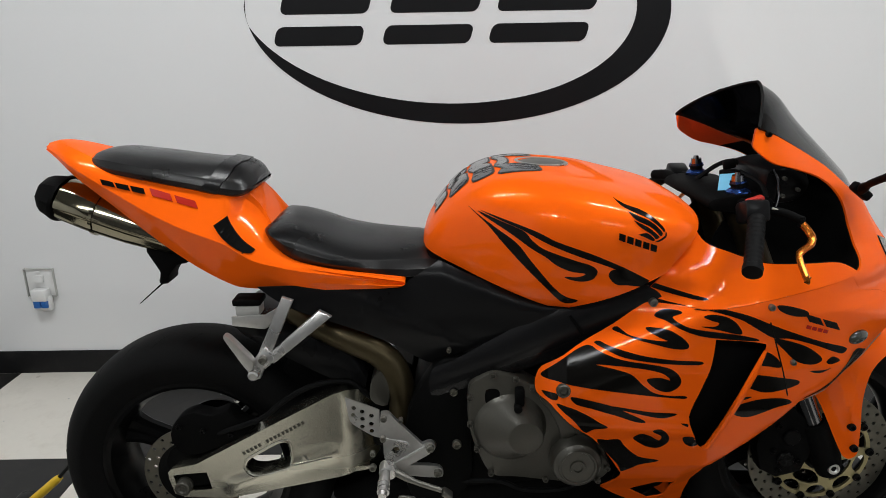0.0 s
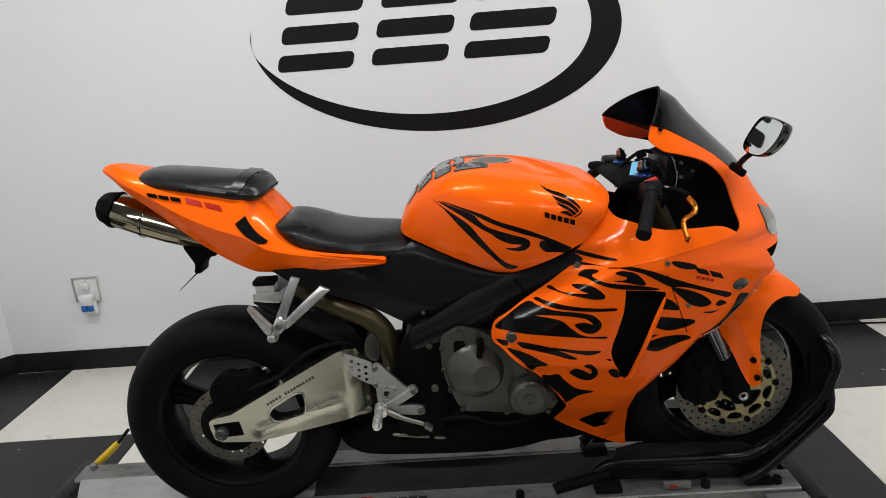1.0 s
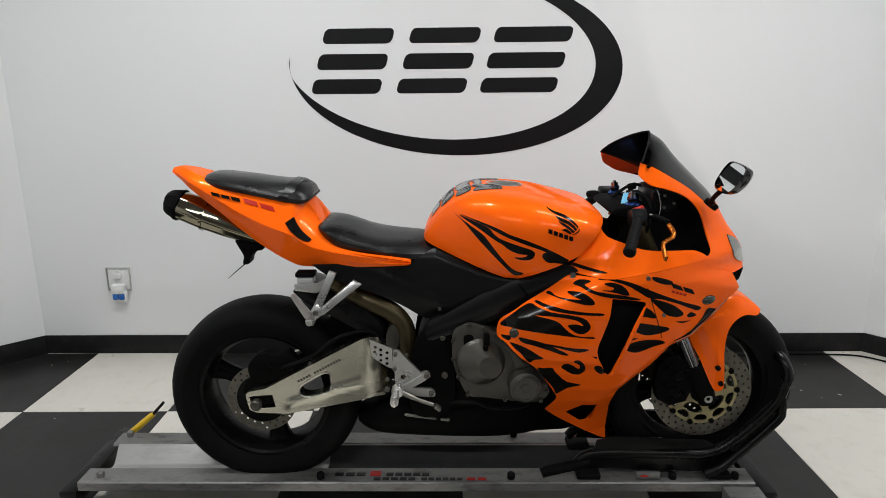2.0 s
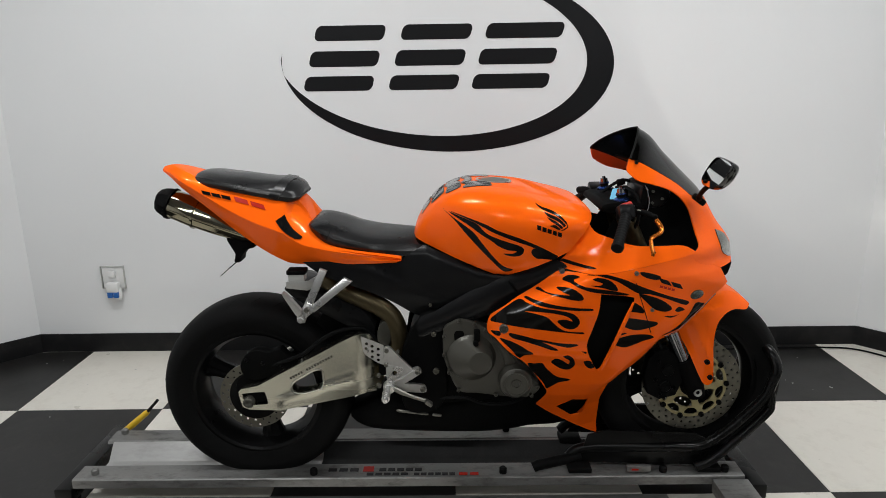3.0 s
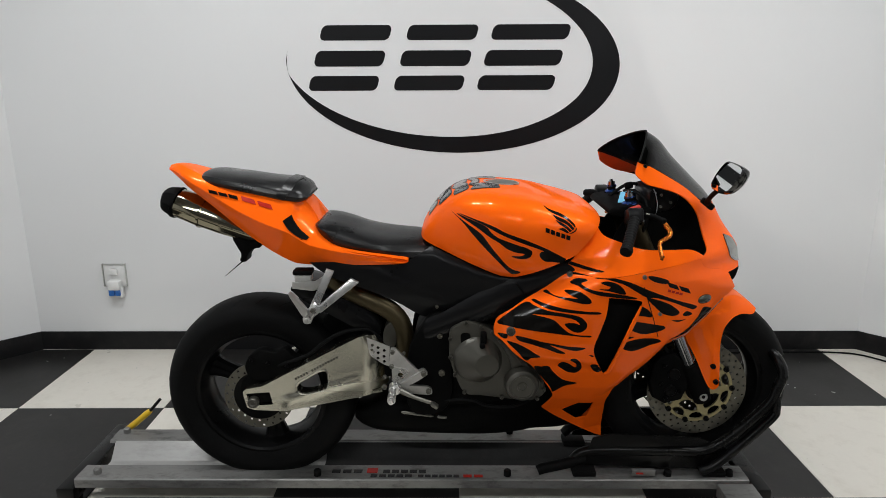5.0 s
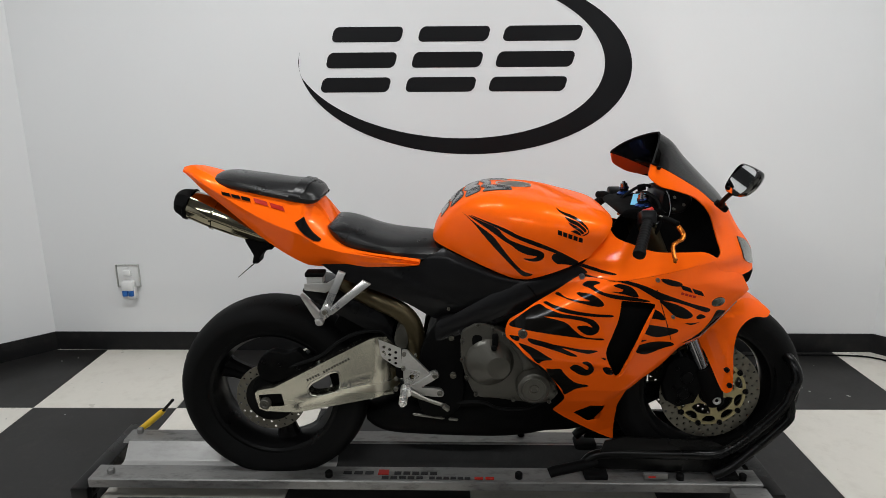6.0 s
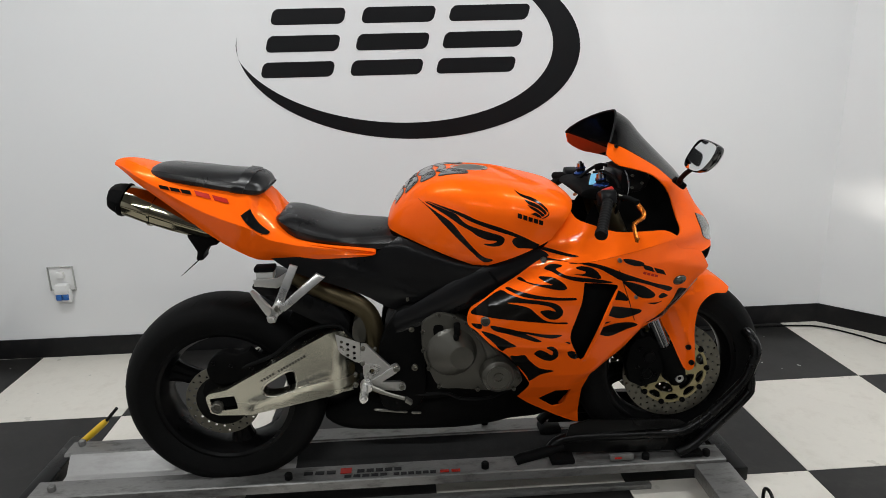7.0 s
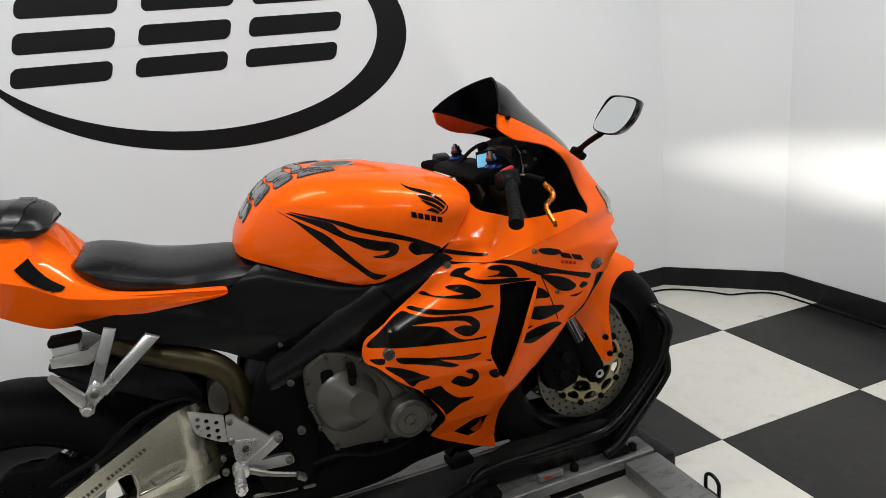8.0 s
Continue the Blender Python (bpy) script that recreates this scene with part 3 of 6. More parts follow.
def wheel(name, x, z, outer, width, rim, spokes, first, broad=1.0):
    tyre_profile = []
    for k in range(25):
        a = math.pi * (k / 24 - 0.5)
        bulge = outer - (outer - rim - 0.022) * (1 - math.cos(a)) ** 1.25 * 0.75
        tyre_profile.append((bulge, width / 2 * math.sin(a)))
    tyre_profile += [(rim + 0.004, width * 0.40), (rim + 0.002, width * 0.36), (rim + 0.002, -width * 0.36), (rim + 0.004, -width * 0.40)]
    w = bpart(name, lathe(bmesh.new(), [(rim + 0.004, -width * 0.395), (rim - 0.004, -width * 0.40), (rim - 0.012, -width * 0.37), (rim - 0.026, -width * 0.15), (rim - 0.028, 0.0),
                                        (rim - 0.026, width * 0.15), (rim - 0.012, width * 0.37), (rim - 0.004, width * 0.40), (rim + 0.004, width * 0.395)], x, 0, z, 64, closed=True), M_RIM, label="satin black cast wheel rim")
    bpart("tyre", lathe(bmesh.new(), tyre_profile, x, 0, z, 96, closed=True), M_RUBBER, w, "black road tyre with cut tread")
    for k in range(spokes):
        a = radians(first + 360 * k / spokes)
        ur, ut = Vector((math.cos(a), 0, math.sin(a))), Vector((-math.sin(a), 0, math.cos(a)))
        bm = bmesh.new()
        for s in (-1, 1):
            tube(bm, curve([Vector((x, 0, z)) + ur * r + ut * (s * t * broad) for r, t in ((0.03, 0.008), (0.08, 0.016), (0.14, 0.024), (rim - 0.02, 0.036))], 4), [0.024, 0.023, 0.022, 0.021, 0.020, 0.020, 0.020, 0.020, 0.020, 0.021, 0.023, 0.026, 0.030], 10, flat=1.1)
        web = [Vector((x, 0, z)) + ur * r + ut * (t * broad) for r, t in ((0.03, -0.008), (0.08, -0.016), (0.14, -0.024), (rim - 0.022, -0.036), (rim - 0.022, 0.036), (0.14, 0.024), (0.08, 0.016), (0.03, 0.008))]
        plate(bm, [(p.x, p.z) for p in web], -0.012, 0.012)
        bpart("spoke", bm, M_RIM, w)
    bpart("hub", lathe(bmesh.new(), [(0.015, -0.075), (0.036, -0.075), (0.042, -0.05), (0.05, -0.02), (0.05, 0.02), (0.042, 0.05), (0.036, 0.075), (0.015, 0.075)], x, 0, z, 32), M_RIM, w)
    # tread grooves
    bm = bmesh.new()
    count = 26
    for k in range(count):
        for s in (-1, 1):
            pts = []
            for j in range(5):
                a = 2 * math.pi * (k + 0.5 * (s > 0)) / count + 0.035 * j
                f = 0.12 + 0.17 * j
                ang = math.asin(min(0.98, f))
                r = outer - (outer - rim - 0.022) * (1 - math.cos(ang)) ** 1.25 * 0.75 - 0.0013
                pts.append((x + r * math.cos(a), s * width / 2 * f, z + r * math.sin(a)))
            tube(bm, pts, [0.0006, 0.0018, 0.002, 0.0018, 0.0006], 5)
    bpart("tread_groove", bm, M_MATTE, w, "dark tread grooves")
    return w


rear = wheel("rear_wheel", RX, RZ, RR, 0.178, 0.206, 3, 38, 0.42)
front = wheel("front_wheel", FX, FZ, FR, 0.122, 0.211, 3, 71, 0.35)

# brakes and drive
bm = bmesh.new()
plate(bm, circle(RX, RZ, 0.084, 48), 0.086, 0.092)
bpart("sprocket", bm, M_RIM, rear, "black rear sprocket")
d = bpart("brake_disc", drilled(bmesh.new(), RX, -0.088, RZ, 0.078, 0.110, 2, 44, 0.0042, 0.004), M_DISC, rear, "drilled steel brake disc")
bpart("disc_carrier", lathe(bmesh.new(), [(0.03, -0.090), (0.08, -0.088), (0.08, -0.082), (0.03, -0.074)], RX, 0, RZ, 40), M_RIM, rear)
for s in (-1, 1):
    bpart("brake_disc", drilled(bmesh.new(), FX, s * 0.066, FZ, 0.108, 0.155, 3, 60, 0.0042, 0.0045), M_DISC, front, "drilled steel brake disc")
    bm = bmesh.new()
    cut = []
    for k in range(10):
        a0 = 2 * math.pi * k / 10 + 0.10
        cut.append(rounded([(FX + r * math.cos(a), FZ + r * math.sin(a)) for r, a in ((0.082, a0 + 0.12), (0.099, a0 + 0.03), (0.102, a0 + 0.26), (0.099, a0 + 0.48), (0.082, a0 + 0.40))], 2))
        if k % 2 == 0:
            cut.append(rounded([(FX + r * math.cos(a), FZ + r * math.sin(a)) for r, a in ((0.048, a0 + 0.12), (0.074, a0 + 0.02), (0.077, a0 + 0.45), (0.074, a0 + 0.92), (0.048, a0 + 0.80))], 2))
    plate(bm, circle(FX, FZ, 0.110, 60), s * 0.068 - 0.003, s * 0.068 + 0.003, cut + [circle(FX, FZ, 0.03, 24)])
    bpart("disc_carrier", bm, M_GOLD, front, "gold anodised disc carrier")
    for k in range(10):
        a = 2 * math.pi * (k + 0.06) / 10
        bpart("disc_bobbin", bolt(bmesh.new(), FX + 0.108 * math.cos(a), s * 0.070, FZ + 0.108 * math.sin(a), 0.009, s), M_RIM, front)
    bm = bmesh.new()
    plate(bm, [(0.531, 0.497), (0.520, 0.440), (0.535, 0.382), (0.572, 0.362), (0.622, 0.376), (0.640, 0.420), (0.625, 0.500), (0.590, 0.530), (0.550, 0.520)], s * 0.072, s * 0.112, bevel=0.006)
    caliper = bpart("front_caliper", bm, M_MATTE, label="black front brake caliper")
    for x, z in ((0.572, 0.382), (0.556, 0.430), (0.562, 0.490), (0.612, 0.405)):
        bpart("caliper_bolt", bolt(bmesh.new(), x, s * 0.113, z, 0.006, s), M_RIM, caliper)
    bm = bmesh.new()
    plate(bm, [(0.600, 0.468), (0.632, 0.40), (0.680, 0.41), (0.660, 0.50), (0.62, 0.52)], s * 0.085, s * 0.098, bevel=0.003)
    bpart("caliper_bracket", bm, M_MATTE, caliper)
    for x, z in ((0.585, 0.410), (0.592, 0.462)):
        bpart("piston_cap", lathe(bmesh.new(), [(0.012, s * 0.120), (0.016, s * 0.120), (0.0185, s * 0.117), (0.0185, s * 0.105)], x, 0, z, 20), M_RIM, caliper)
    bm = bmesh.new()
    box(bm, 0.628, s * 0.088, 0.452, 0.026, 0.012, 0.012, 0.002, turn=Matrix.Rotation(radians(-35), 4, "Y"))
    bpart("brake_pad", bm, M_GOLD, caliper, "gold brake pad backing")
    bm = bmesh.new()
    tube(bm, curve([(0.575, s * 0.10, 0.525), (0.560, s * 0.105, 0.560), (0.585, s * 0.10, 0.610), (0.60, s * 0.09, 0.66)], 5), 0.005, 8)
    bpart("brake_line", bm, M_RUBBER, caliper)
bm = bmesh.new()
plate(bm, rounded([(-0.722, 0.490), (-0.704, 0.524), (-0.668, 0.542), (-0.630, 0.534), (-0.595, 0.545), (-0.573, 0.522), (-0.545, 0.505), (-0.590, 0.472), (-0.625, 0.456), (-0.675, 0.440), (-0.712, 0.455)], 3), -0.115, -0.075, bevel=0.005)
caliper = bpart("rear_caliper", bm, M_MATTE, label="black rear brake caliper")
for x, z in ((-0.700, 0.510), (-0.650, 0.500), (-0.592, 0.490)):
    bpart("caliper_bolt", bolt(bmesh.new(), x, -0.116, z, 0.006), M_RIM, caliper)
bm = bmesh.new()
plate(bm, rounded([(-0.745, 0.40), (-0.735, 0.44), (-0.70, 0.455), (-0.655, 0.44), (-0.62, 0.40), (-0.66, 0.36), (-0.71, 0.355)]), -0.098, -0.092, bevel=0.002)
bpart("caliper_bracket", bm, M_MATTE, caliper)
bm = bmesh.new()
tube(bm, curve([(-0.62, -0.11, 0.49), (-0.524, -0.13, 0.533), (-0.476, -0.132, 0.571), (-0.429, -0.13, 0.600), (-0.383, -0.125, 0.613), (-0.337, -0.12, 0.612), (-0.315, -0.115, 0.593), (-0.293, -0.11, 0.569)], 5), 0.006, 8)
bpart("brake_hose", bm, M_RUBBER)
bm = bmesh.new()
plate(bm, rounded([(-0.500, 0.560), (-0.475, 0.630), (-0.420, 0.680), (-0.350, 0.690), (-0.290, 0.650), (-0.270, 0.580), (-0.300, 0.510), (-0.420, 0.505)], 4), -0.045, 0.045, bevel=0.008)
bpart("inner_mudguard", bm, M_MATTE, label="matte black inner mudguard before the rear tyre")

# swingarm
SW = [(-0.724, 0.402), (-0.725, 0.417), (-0.717, 0.425), (-0.70, 0.429), (-0.664, 0.436), (-0.521, 0.513), (-0.40, 0.577), (-0.365, 0.595), (-0.340, 0.600), (-0.312, 0.594), (-0.298, 0.575), (-0.285, 0.50), (-0.282, 0.431), (-0.30, 0.412), (-0.361, 0.402), (-0.599, 0.353), (-0.695, 0.357), (-0.716, 0.366)]
SW_HOLE = rounded([(-0.561, 0.429), (-0.552, 0.448), (-0.52, 0.468), (-0.488, 0.486), (-0.468, 0.488), (-0.461, 0.470), (-0.463, 0.432), (-0.49, 0.420), (-0.526, 0.411), (-0.552, 0.414)])
AXLE_SLOT = rounded([(-0.702, 0.372), (-0.708, 0.376), (-0.713, 0.404), (-0.709, 0.411), (-0.650, 0.416), (-0.643, 0.412), (-0.637, 0.382), (-0.642, 0.375)], 3)


def arm_depth(x, z):
    back = max(0.0, (x + 0.37) / 0.09)
    ridge = 0.006 * math.exp(-((z - (0.40 + 0.33 * (x + 0.56))) / 0.012) ** 2) if -0.60 < x < -0.36 else 0.0
    return 0.142 - 0.060 * min(1.2, back) ** 2 + ridge


bm = shell(SW, arm_depth, 0.012, 0.012, (SW_HOLE, AXLE_SLOT), mirror=False)
swing = bpart("swingarm", bm, M_ALU, label="brushed aluminium swingarm with a cut-out")
bm = plate(bmesh.new(), SW, 0.10, 0.125, (SW_HOLE,), 0.006)
bpart("swingarm_far_side", bm, M_ALU, swing)
bm = plate(bmesh.new(), [(-0.722, 0.412), (-0.70, 0.428), (-0.664, 0.434), (-0.521, 0.513), (-0.381, 0.587), (-0.34, 0.597), (-0.36, 0.585), (-0.52, 0.499), (-0.66, 0.424), (-0.70, 0.418)], -0.131, -0.095)
plate(bm, [(-0.716, 0.366), (-0.695, 0.357), (-0.599, 0.353), (-0.361, 0.402), (-0.30, 0.412), (-0.302, 0.42), (-0.361, 0.412), (-0.60, 0.363), (-0.695, 0.366)], -0.131, -0.095)
plate(bm, [(-0.565, 0.43), (-0.556, 0.452), (-0.49, 0.491), (-0.463, 0.492), (-0.456, 0.43), (-0.526, 0.406), (-0.556, 0.41)], -0.1365, -0.095, (SW_HOLE,))
bpart("swingarm_wall", bm, M_ALU, swing)
bm = bmesh.new()
ring = [Vector((x, -arm_depth(x, z) + 0.0012, z)) for x, z in SW_HOLE]
tube(bm, ring + ring[:2], 0.0042, 8)
tube(bm, curve([(x, -arm_depth(x, z) + 0.0016, z) for x, z in ((-0.462, 0.433), (-0.44, 0.438), (-0.40, 0.447), (-0.372, 0.452))], 3), [0.004] * 5 + [0.0035] * 4 + [0.001], 8)
bpart("cut_out_rim", bm, M_ALU, swing, "polished raised rim round the cut-out")
bm = bmesh.new()
tube(bm, [(-0.245, -0.13, 0.50), (-0.245, 0.13, 0.50)], 0.035, 20)
box(bm, -0.30, 0, 0.50, 0.10, 0.2, 0.12, 0.02)
bpart("swingarm_pivot", bm, M_MATTE, swing)
bm = bmesh.new()
for k in range(16):
    if k == 5:
        continue
    x = -0.560 + 0.0085 * k
    box(bm, x, -0.1428, 0.4615 + 0.0046 * k, 0.0050, 0.0008, 0.0072, turn=Matrix.Rotation(radians(-28), 4, "Y"))
bpart("lettering_bar", bm, M_ENGINE, swing)
bm = bmesh.new()
plate(bm, rounded([(-0.700, 0.377), (-0.706, 0.392), (-0.700, 0.404), (-0.655, 0.408), (-0.647, 0.398), (-0.645, 0.380)], 3), -0.132, -0.12, bevel=0.002)
bpart("chain_adjuster", bm, M_MATTE, swing)
bm = bmesh.new()
lathe(bm, [(0.006, -0.152), (0.009, -0.155), (0.014, -0.155), (0.016, -0.152), (0.0145, -0.14), (0.017, -0.139), (0.017, -0.133)], -0.695, 0, 0.384, 20)
bpart("axle_nut", bm, M_ENGINE, swing)
bm = bmesh.new()
rod(bm, (RX, -0.15, RZ), (RX, 0.15, RZ), 0.012)
bpart("rear_axle", bm, M_STEEL)

# fork and front axle
tilt = 0.445
for s in (-1, 1):
    bm = bmesh.new()
    tube(bm, [(FX + 0.008, s * 0.098, FZ - 0.022), (FX - 0.004, s * 0.098, FZ + 0.01), (FX - 0.03, s * 0.10, FZ + 0.07), (FX - tilt * 0.10, s * 0.10, FZ + 0.10)], [0.026, 0.031, 0.030, 0.028], 20)
    bpart("fork_lower", bm, M_MATTE, label="black fork leg")
    bm = bmesh.new()
    tube(bm, [(FX - tilt * 0.09, s * 0.10, FZ + 0.09), (FX - tilt * 0.575, s * 0.10, FZ + 0.575)], 0.021, 20)
    bpart("fork_tube", bm, M_FORK, label="polished fork tube")
    bm = bmesh.new()
    tube(bm, [(FX - tilt * 0.27, s * 0.10, FZ + 0.27), (FX - tilt * 0.275, s * 0.10, FZ + 0.275), (FX - tilt * 0.57, s * 0.10, FZ + 0.57)], [0.024, 0.027, 0.027], 20)
    bpart("fork_outer", bm, M_PIPE, label="bronze anodised upper fork tube")
    bm = bmesh.new()
    lathe(bm, [(0.005, s * 0.126), (0.008, s * 0.129), (0.012, s * 0.129), (0.013, s * 0.125), (0.013, s * 0.110)], FX, 0, FZ, 20)
    bpart("axle_cap", bm, M_ALU_B, label="bright axle nut")
bm = bmesh.new()
rod(bm, (FX, -0.125, FZ), (FX, 0.125, FZ), 0.011)
bpart("front_axle", bm, M_STEEL)


def true_normals(ob, depth, dz):
    """Shade a moulded panel by the slope of its own surface, so that reflections run smoothly over its cells."""
    mesh = ob.data
    e = 0.0008
    normals = []
    for v in mesh.vertices:
        x, z, s = v.co.x, v.co.z + dz, 1 if v.co.y > 0 else -1
        n = Vector((-(depth(x + e, z) - depth(x - e, z)) / (2 * e), s, -(depth(x, z + e) - depth(x, z - e)) / (2 * e)))
        n.normalize()
        normals.append(n if n.dot(v.normal) > 0.15 else v.normal.copy())
    mesh.normals_split_custom_set_from_vertices(normals)


def fender_depth(x, z):
    k = max(0.0, (math.hypot(x - FX, z - FZ) - 0.20) / 0.140)
    base = 0.012 + 0.120 * math.sqrt(max(0.0, 1 - min(1, k) ** 2.6)) - 0.30 * max(0.0, 0.694 - x) * max(0.0, min(1.0, (0.66 - z) / 0.05))
    # a bright shelf under the crown and a ridge down the blade
    shelf = 0.641 + 0.66 * (x - 0.646) if x < 0.680 else 0.6635 + 0.18 * (x - 0.680)
    base -= 0.0085 * max(0.0, min(1.0, (z - shelf + 0.0065) / 0.0065)) * max(0.0, min(1.0, (0.745 - x) / 0.04))
    ridge = 0.646 + 0.42 * (0.641 - z)
    return base + 0.007 * max(0.0, 1 - abs(x - ridge) / 0.026) * max(0.0, min(1.0, (0.645 - z) / 0.02)) * max(0.0, min(1.0, (z - 0.45) / 0.08))


FENDER = rounded([(0.627, 0.626), (0.644, 0.651), (0.689, 0.685), (0.729, 0.702), (0.769, 0.704), (0.807, 0.688), (0.828, 0.668), (0.828, 0.668), (0.813, 0.656), (0.781, 0.659), (0.753, 0.651), (0.731, 0.631), (0.720, 0.605), (0.716, 0.555), (0.721, 0.483),
                  (0.724, 0.436), (0.714, 0.422), (0.700, 0.423), (0.684, 0.445), (0.642, 0.537), (0.611, 0.592)], 4)
# its crown bridges the two sides over the tyre
bm = bmesh.new()
rows = []
for x, z in FENDER[:26]:
    half = fender_depth(x, z) - 0.001
    rows.append([bm.verts.new((x, half * (k / 6 - 1), z - 0.001 + 0.005 * (1 - (k / 6 - 1) ** 2))) for k in range(13)])
for ra, rb in zip(rows, rows[1:]):
    for k in range(12):
        bm.faces.new((ra[k], ra[k + 1], rb[k + 1], rb[k]))
bmesh.ops.remove_doubles(bm, verts=bm.verts, dist=1e-5)
bmesh.ops.recalc_face_normals(bm, faces=bm.faces)
thicken(bm, 0.004)
fender = bpart("front_fender", bm, M_ORANGE, label="glossy orange front fender")
true_normals(bpair("fender_side", shell(FENDER, fender_depth, 0.004, 0.007, mirror=False), M_ORANGE, fender), fender_depth, -BZ)
for x, z in ((0.699, 0.499), (0.713, 0.447)):
    bpart("fender_bolt", bolt(bmesh.new(), x, -fender_depth(x, z) - 0.001, z, 0.008), M_RIM, fender)

# tank
TANK = [(-0.178, 0.86, 0.895, 0.050, 0.9), (-0.168, 0.83, 0.925, 0.085, 0.9), (-0.145, 0.80, 0.962, 0.112, 0.9), (-0.11, 0.785, 1.002, 0.138, 0.92), (-0.065, 0.775, 1.030, 0.172, 0.92), (-0.008, 0.765, 1.043, 0.206, 0.95),
        (0.06, 0.76, 1.041, 0.235, 0.95), (0.145, 0.76, 1.031, 0.252, 0.97), (0.215, 0.77, 1.014, 0.250, 1.0), (0.275, 0.785, 0.998, 0.242, 1.0), (0.312, 0.80, 0.985, 0.224, 1.0), (0.336, 0.83, 0.966, 0.198, 1.0), (0.350, 0.86, 0.942, 0.16, 1.0), (0.358, 0.88, 0.925, 0.10, 1.0)]
bm = loft(TANK, 72, 5, 3.3)
for v in bm.verts:
    dish = 0.011 * math.exp(-((v.co.x - 0.262) / 0.060) ** 2 - ((v.co.z - 0.885) / 0.036) ** 2)
    v.co.y -= math.copysign(dish, v.co.y) if abs(v.co.y) > 0.05 else 0.0
for co, no in (((0.05, 0, 0.803), (0.3366, 0, 0.9416)), ((0.0, 0, 0.802), (0, 0, 1)), ((0.10, 0, 0.806), (-0.3974, 0, 0.9176))):
    bmesh.ops.bisect_plane(bm, geom=list(bm.verts) + list(bm.edges) + list(bm.faces), plane_co=co, plane_no=no, clear_inner=True)
    bmesh.ops.holes_fill(bm, edges=[e for e in bm.edges if e.is_boundary])
bmesh.ops.bisect_plane(bm, geom=list(bm.verts) + list(bm.edges) + list(bm.faces), plane_co=(0.2205, 0, 0.831), plane_no=(0.771, 0, -0.636), clear_outer=True)
bmesh.ops.holes_fill(bm, edges=[e for e in bm.edges if e.is_boundary])
TANK_TREE = BVHTree.FromBMesh(bm)
tank = bpart("fuel_tank", bm, M_ORANGE, label="glossy orange fuel tank with black flames", angle=60)

# seats and tail
def padded_rows(stations, steps=5):
    """Cross-sections of a cushion along x. Stations: x, bottom, half width there, height and half width of the top edge, crown."""
    out = []
    for x, zb, hb, ze, he, zt in curve([Vector(t) for t in stations], steps):
        out.append((x, [(0.0, zb), (hb * 0.92, zb), (hb, zb + 0.004), (0.55 * hb + 0.45 * he + 0.0035, zb + 0.5 * (ze - zb)), (he + 0.001, ze - 0.005), (he - 0.002, ze), (he - 0.009, ze + 0.18 * (zt - ze)), (he * 0.66, ze + 0.72 * (zt - ze)), (he * 0.33, ze + 0.94 * (zt - ze)), (0.0, zt)]))
    return out


def padded(stations):
    bm = bmesh.new()
    rings = []
    for x, half in padded_rows(stations):
        rings.append([bm.verts.new((x, -y, z)) for y, z in half] + [bm.verts.new((x, y, z)) for y, z in half[-2:0:-1]])
    n = len(rings[0])
    for ra, rb in zip(rings, rings[1:]):
        for k in range(n):
            bm.faces.new((ra[k], ra[(k + 1) % n], rb[(k + 1) % n], rb[k]))
    bm.faces.new(rings[0][::-1])
    bm.faces.new(rings[-1])
    bmesh.ops.recalc_face_normals(bm, faces=bm.faces)
    return bm


PILLION = [(-0.826, 1.062, 0.045, 1.069, 0.050, 1.072), (-0.812, 1.050, 0.068, 1.070, 0.072, 1.081), (-0.781, 1.040, 0.086, 1.068, 0.088, 1.083), (-0.740, 1.033, 0.094, 1.061, 0.095, 1.078), (-0.690, 1.024, 0.099, 1.052, 0.099, 1.072), (-0.640, 1.014, 0.102, 1.042, 0.101, 1.065),
           (-0.590, 1.004, 0.103, 1.033, 0.101, 1.060), (-0.555, 0.997, 0.103, 1.029, 0.099, 1.058), (-0.530, 0.995, 0.098, 1.023, 0.092, 1.052), (-0.513, 1.001, 0.085, 1.016, 0.078, 1.039), (-0.505, 1.010, 0.062, 1.015, 0.057, 1.024)]
pillion = bpart("passenger_seat", padded(PILLION), M_SEAT, label="padded black vinyl passenger seat", angle=24)
# the strap across it leans forward as it climbs
bm = bmesh.new()
rows = padded_rows(PILLION, 8)
edges = []
for side in (-0.016, 0.014):
    half = []
    for k in range(1, 10):
        x = -0.588 + 0.044 * (k - 1) / 8 + side
        near = [min(rows, key=lambda row: abs(row[0] - x))[1][k]]
        y, z = near[0]
        half.append((x, y + 0.0028, z + (0.0028 if k > 5 else 0.0)))
    edges.append([bm.verts.new((x, -y, z)) for x, y, z in half] + [bm.verts.new((x, y, z)) for x, y, z in half[-2::-1]])
for k in range(len(edges[0]) - 1):
    bm.faces.new((edges[0][k], edges[0][k + 1], edges[1][k + 1], edges[1][k]))
bmesh.ops.recalc_face_normals(bm, faces=bm.faces)
thicken(bm, 0.003)
bpart("seat_strap", bm, M_SEAT, pillion, "black vinyl strap across the seat", angle=50)
